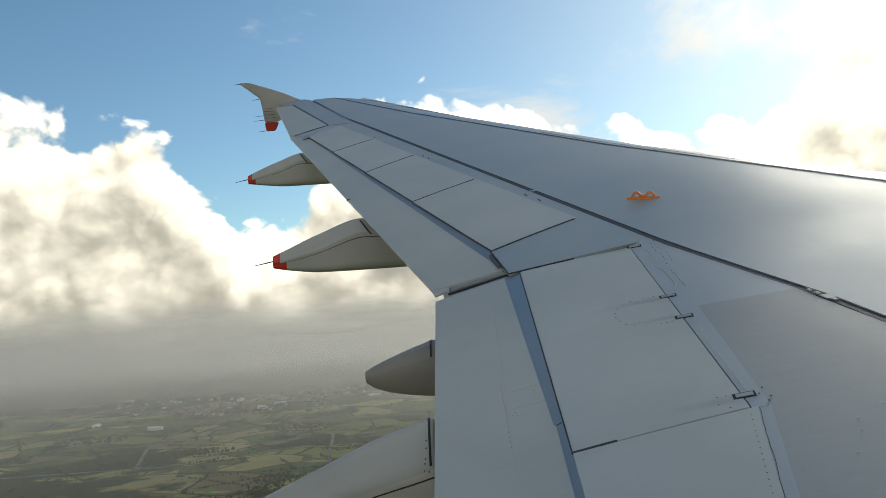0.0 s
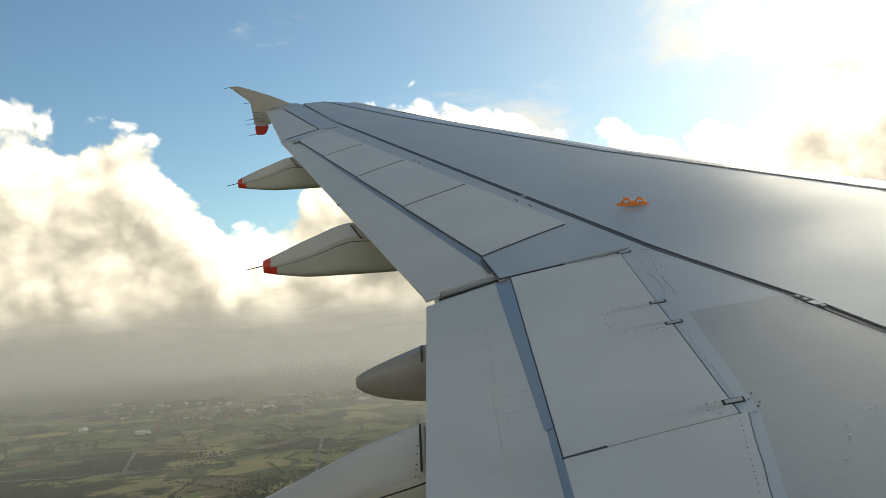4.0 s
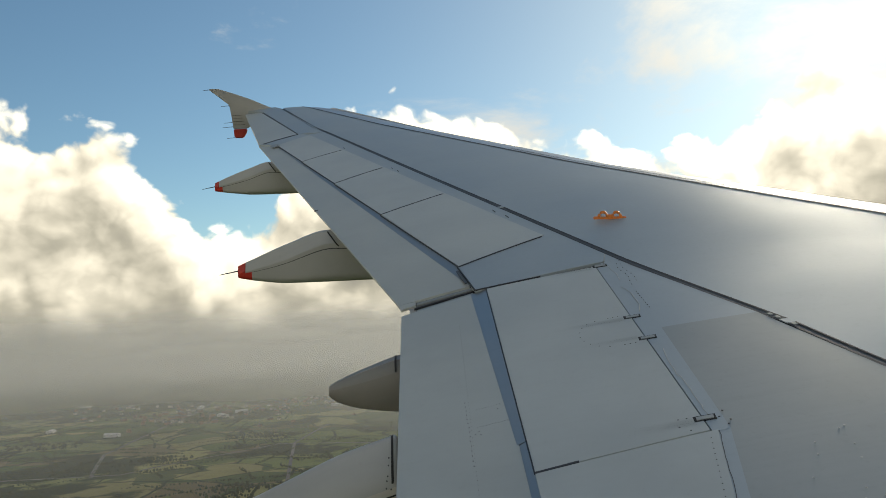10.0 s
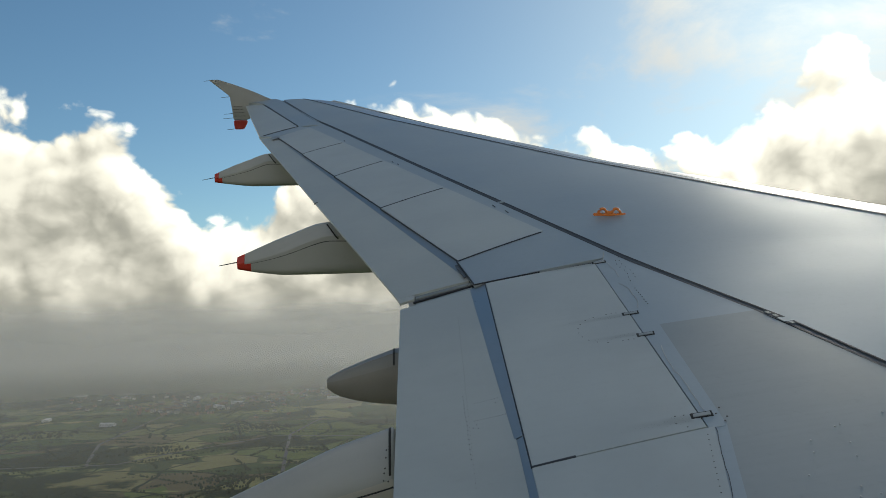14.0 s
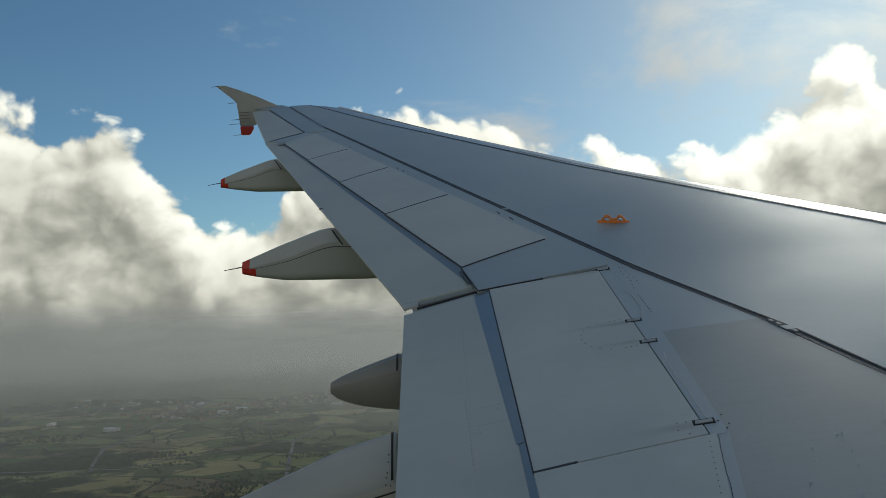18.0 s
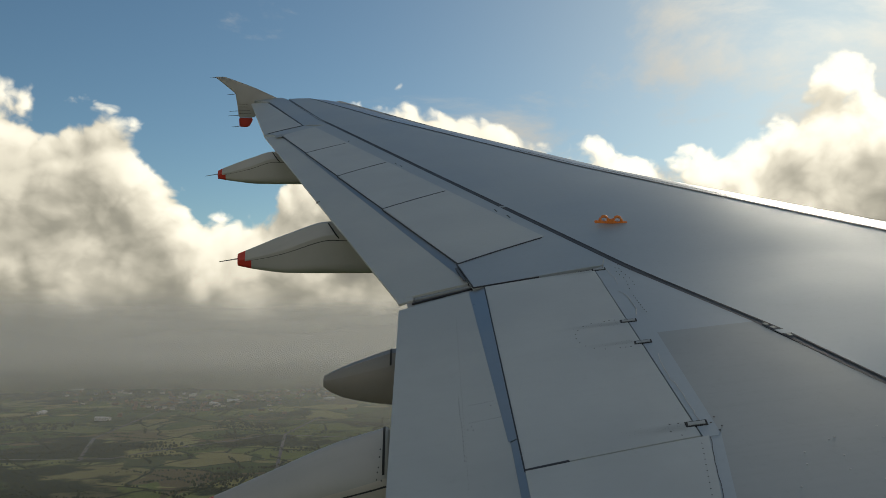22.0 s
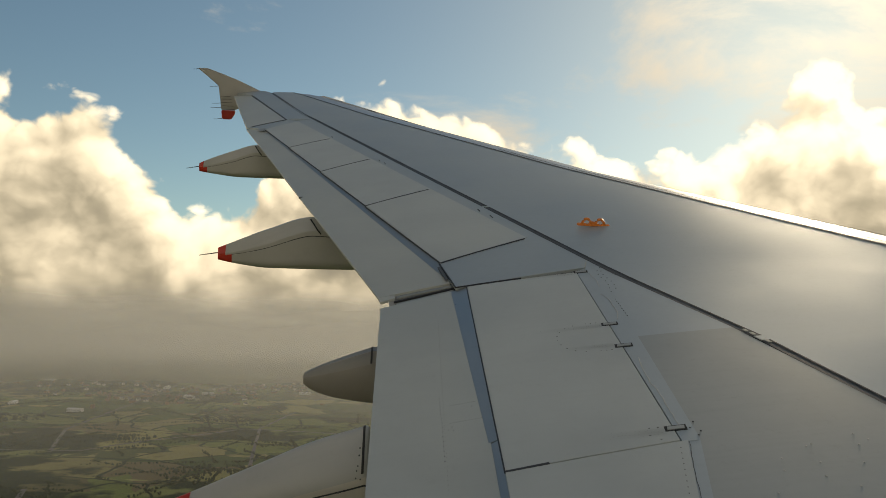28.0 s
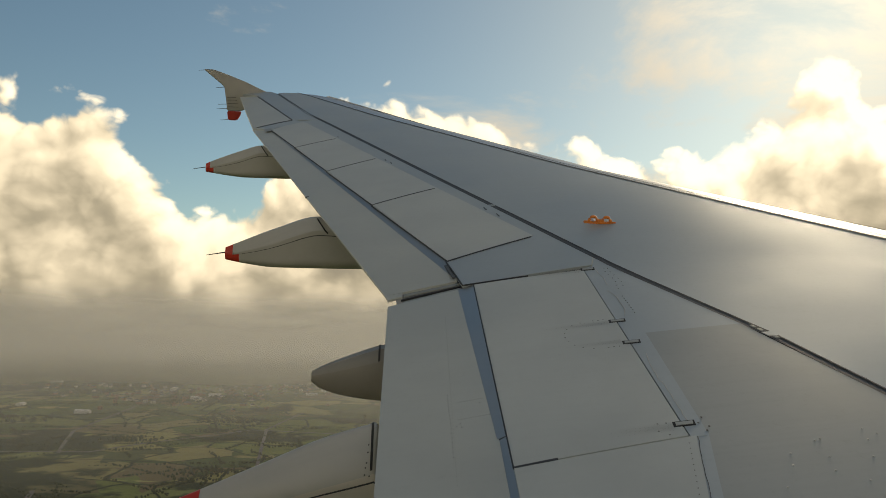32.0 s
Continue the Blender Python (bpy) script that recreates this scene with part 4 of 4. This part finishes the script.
def house(lx, ly, wall_h, rise, wall_mat, roof_mat, label):
    ob = new("house")
    part("wall", box((-lx / 2, -ly / 2, -1.0), (lx / 2, ly / 2, wall_h), wall_mat), ob)
    v, f = gable(lx, ly, wall_h, rise, 0.4)
    roof = part("roof", mesh_from("roof", v, f, roof_mat, False), ob)
    part("chimney", box((lx * 0.28, -0.5, wall_h + rise * 0.5), (lx * 0.28 + 1.0, 0.5, wall_h + rise + 1.2), BRICK), roof)
    for x in (-lx * 0.25, lx * 0.25):
        for z in ((1.0, 2.3), (3.6, 4.8)):
            part("window", box((x - 0.8, -ly / 2 - 0.05, z[0]), (x + 0.8, -ly / 2 + 0.05, z[1]), PANE), ob)
    return tagged(ob, label, "house", "village houses")


rng = random.Random(21)
KINDS = [house(9, 7, 5.2, 2.8, BRICK, TILES, "brick village house with a red tiled roof"),
         house(12, 7.5, 5.2, 3.0, RENDERED, SLATES, "pale rendered village house with a slate roof"),
         house(16, 8, 5.2, 3.2, BRICK, SLATES, "long brick village house with a slate roof")]


def spot(az, dist):
    d = heading(az, 0)
    return d.x * dist, d.y * dist


def stand(x, y, turn):
    return pose(x, y, land_height(x, y), 0, 0, turn)


used, standing = set(), set()
for az0, d0, spread, count in ((-13.0, 2500.0, 170.0, 80), (-7.0, 2750.0, 140.0, 50), (-20.0, 3000.0, 180.0, 60), (-14.0, 3900.0, 210.0, 40)):
    cx, cy = spot(az0, d0)
    street = rng.uniform(0, 180)
    for i in range(count):
        for _ in range(30):
            x, y = cx + rng.gauss(0, spread), cy + rng.gauss(0, spread)
            cell = (round(x / 24), round(y / 24))
            if cell not in used:
                break
        used.add(cell)
        k = rng.randrange(3)
        m = stand(cell[0] * 24.0 + rng.uniform(-3, 3), cell[1] * 24.0 + rng.uniform(-3, 3), street + rng.choice((0, 0, 90)) + rng.uniform(-8, 8))
        if k in standing:
            copy_thing(KINDS[k], m)
        else:
            KINDS[k].matrix_basis = m
            standing.add(k)


def barn(lx, ly, h):
    ob = new("barn")
    part("wall", box((-lx / 2, -ly / 2, -1.0), (lx / 2, ly / 2, h), SHEET), ob)
    v, f = gable(lx, ly, h, ly * 0.14, 0.3)
    part("roof", mesh_from("roof", v, f, SHEET, False), ob)
    return tagged(ob, "large pale metal barn among the fields", "barn", "barns")


first = barn(34, 16, 6)
for i, (az0, d0) in enumerate(((-20.5, 2100), (-12.4, 2490), (-6.0, 2500), (-15.0, 2700), (-22.0, 3000), (-9.0, 3200), (-5.0, 2650), (-24.0, 2300), (-18.0, 3600), (-11.0, 3900), (-13.6, 2400), (-16.5, 4300), (-21.0, 4500), (-7.4, 4200))):
    m = stand(*spot(az0, d0), rng.uniform(0, 180))
    if i:
        copy_thing(first, m)
    else:
        first.matrix_basis = m


def road(points, width):
    """A ribbon that lies on the land."""
    pts, verts, faces = [], [], []
    for (xa, ya), (xb, yb) in zip(points, points[1:]):
        pts += [(xa + (xb - xa) * i / 24, ya + (yb - ya) * i / 24) for i in range(24)]
    for i, (x, y) in enumerate(pts):
        a, b = Vector(pts[max(0, i - 1)]), Vector(pts[min(len(pts) - 1, i + 1)])
        side = Vector((-(b - a).y, (b - a).x)).normalized() * width / 2
        for q in (Vector((x, y)) - side, Vector((x, y)) + side):
            verts.append((q.x, q.y, land_height(x, y) + 1.2))
    for i in range(len(pts) - 1):
        faces.append((2 * i, 2 * i + 1, 2 * i + 3, 2 * i + 2))
    return tagged(new("road", mesh_from("road", verts, faces, TARMAC)), "narrow grey country road", "road", kind="structure")


road([spot(-34, 1700), spot(-20, 1520), spot(-10, 1750), spot(4, 1600)], 7)
road([spot(-24, 1100), spot(-21, 1800), spot(-15, 2600), spot(-12, 4200)], 7)
road([spot(-10, 1150), spot(-9, 1750), spot(-4, 2600)], 6)

# hedgerow trees and small woods, too many to count
small = bmesh.new()
bmesh.ops.create_icosphere(small, subdivisions=1, radius=1.0)
TUFT_V = np.array([v.co for v in small.verts])
TUFT_F = np.array([[v.index for v in f.verts] for f in small.faces])
small.free()
spots = []
for _ in range(420):
    x, y = spot(rng.uniform(-34, 4), rng.uniform(1050, 4600))
    a, n_trees, step = rng.uniform(0, math.pi), rng.randrange(20, 60), rng.uniform(2.8, 5)
    for i in range(n_trees):
        spots.append((x + math.cos(a) * i * step + rng.gauss(0, 1.5), y + math.sin(a) * i * step + rng.gauss(0, 1.5), rng.uniform(0.9, 2.0)))
for _ in range(60):
    x, y = spot(rng.uniform(-34, 4), rng.uniform(1200, 4700))
    r = rng.uniform(25, 95)
    for i in range(int(r * 2.2)):
        a, d = rng.uniform(0, 6.283), r * rng.random() ** 0.5
        spots.append((x + d * math.cos(a) * 1.6, y + d * math.sin(a), rng.uniform(1.5, 2.9)))
vs, fs = [], []
for k, (x, y, r) in enumerate(spots):
    jit = 1 + 0.3 * np.array([rng.uniform(-1, 1) for _ in range(len(TUFT_V))])
    vs.append(TUFT_V * jit[:, None] * np.array((r, r, r * 1.15)) + np.array((x, y, land_height(x, y) + r * 0.8)))
    fs.append(TUFT_F + k * len(TUFT_V))
tagged(new("hedgerow_trees", mesh_from("hedgerow_trees", np.concatenate(vs), np.concatenate(fs).tolist(), LEAF, False)), "dark green hedgerow trees and small woods", "trees", kind="stuff")


# ---- haze: translucent rings that pale the land with distance ----
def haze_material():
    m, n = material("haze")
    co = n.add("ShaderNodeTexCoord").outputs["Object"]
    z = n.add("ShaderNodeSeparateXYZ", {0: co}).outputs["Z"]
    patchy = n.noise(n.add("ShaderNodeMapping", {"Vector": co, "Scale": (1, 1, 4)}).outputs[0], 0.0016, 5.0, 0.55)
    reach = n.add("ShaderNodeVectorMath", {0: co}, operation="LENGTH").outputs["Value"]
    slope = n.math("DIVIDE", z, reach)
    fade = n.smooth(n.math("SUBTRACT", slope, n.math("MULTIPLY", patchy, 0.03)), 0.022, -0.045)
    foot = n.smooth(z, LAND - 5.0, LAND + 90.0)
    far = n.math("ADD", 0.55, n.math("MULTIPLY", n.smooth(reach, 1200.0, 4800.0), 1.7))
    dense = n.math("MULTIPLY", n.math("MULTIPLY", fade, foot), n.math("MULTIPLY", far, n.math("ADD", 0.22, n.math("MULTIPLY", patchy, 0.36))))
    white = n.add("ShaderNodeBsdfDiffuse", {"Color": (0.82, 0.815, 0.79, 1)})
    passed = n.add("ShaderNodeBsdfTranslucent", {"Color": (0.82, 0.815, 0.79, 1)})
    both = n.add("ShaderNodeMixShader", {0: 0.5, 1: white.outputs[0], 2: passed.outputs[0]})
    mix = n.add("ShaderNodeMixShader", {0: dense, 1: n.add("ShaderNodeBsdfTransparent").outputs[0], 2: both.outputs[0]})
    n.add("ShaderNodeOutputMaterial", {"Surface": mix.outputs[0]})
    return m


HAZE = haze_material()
# each ring is a see-through wall added to imitate hazy air
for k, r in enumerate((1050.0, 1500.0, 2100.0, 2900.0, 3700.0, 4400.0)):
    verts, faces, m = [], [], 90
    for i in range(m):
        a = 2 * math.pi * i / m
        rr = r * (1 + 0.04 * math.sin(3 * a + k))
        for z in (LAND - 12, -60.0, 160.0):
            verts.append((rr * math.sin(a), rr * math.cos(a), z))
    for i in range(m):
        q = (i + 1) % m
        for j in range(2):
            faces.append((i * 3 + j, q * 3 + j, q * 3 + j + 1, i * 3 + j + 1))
    tagged(new("haze_bank", mesh_from("haze_bank", verts, faces, HAZE)), "translucent grey ring standing in for haze over the fields", "haze", "haze banks", "stuff")
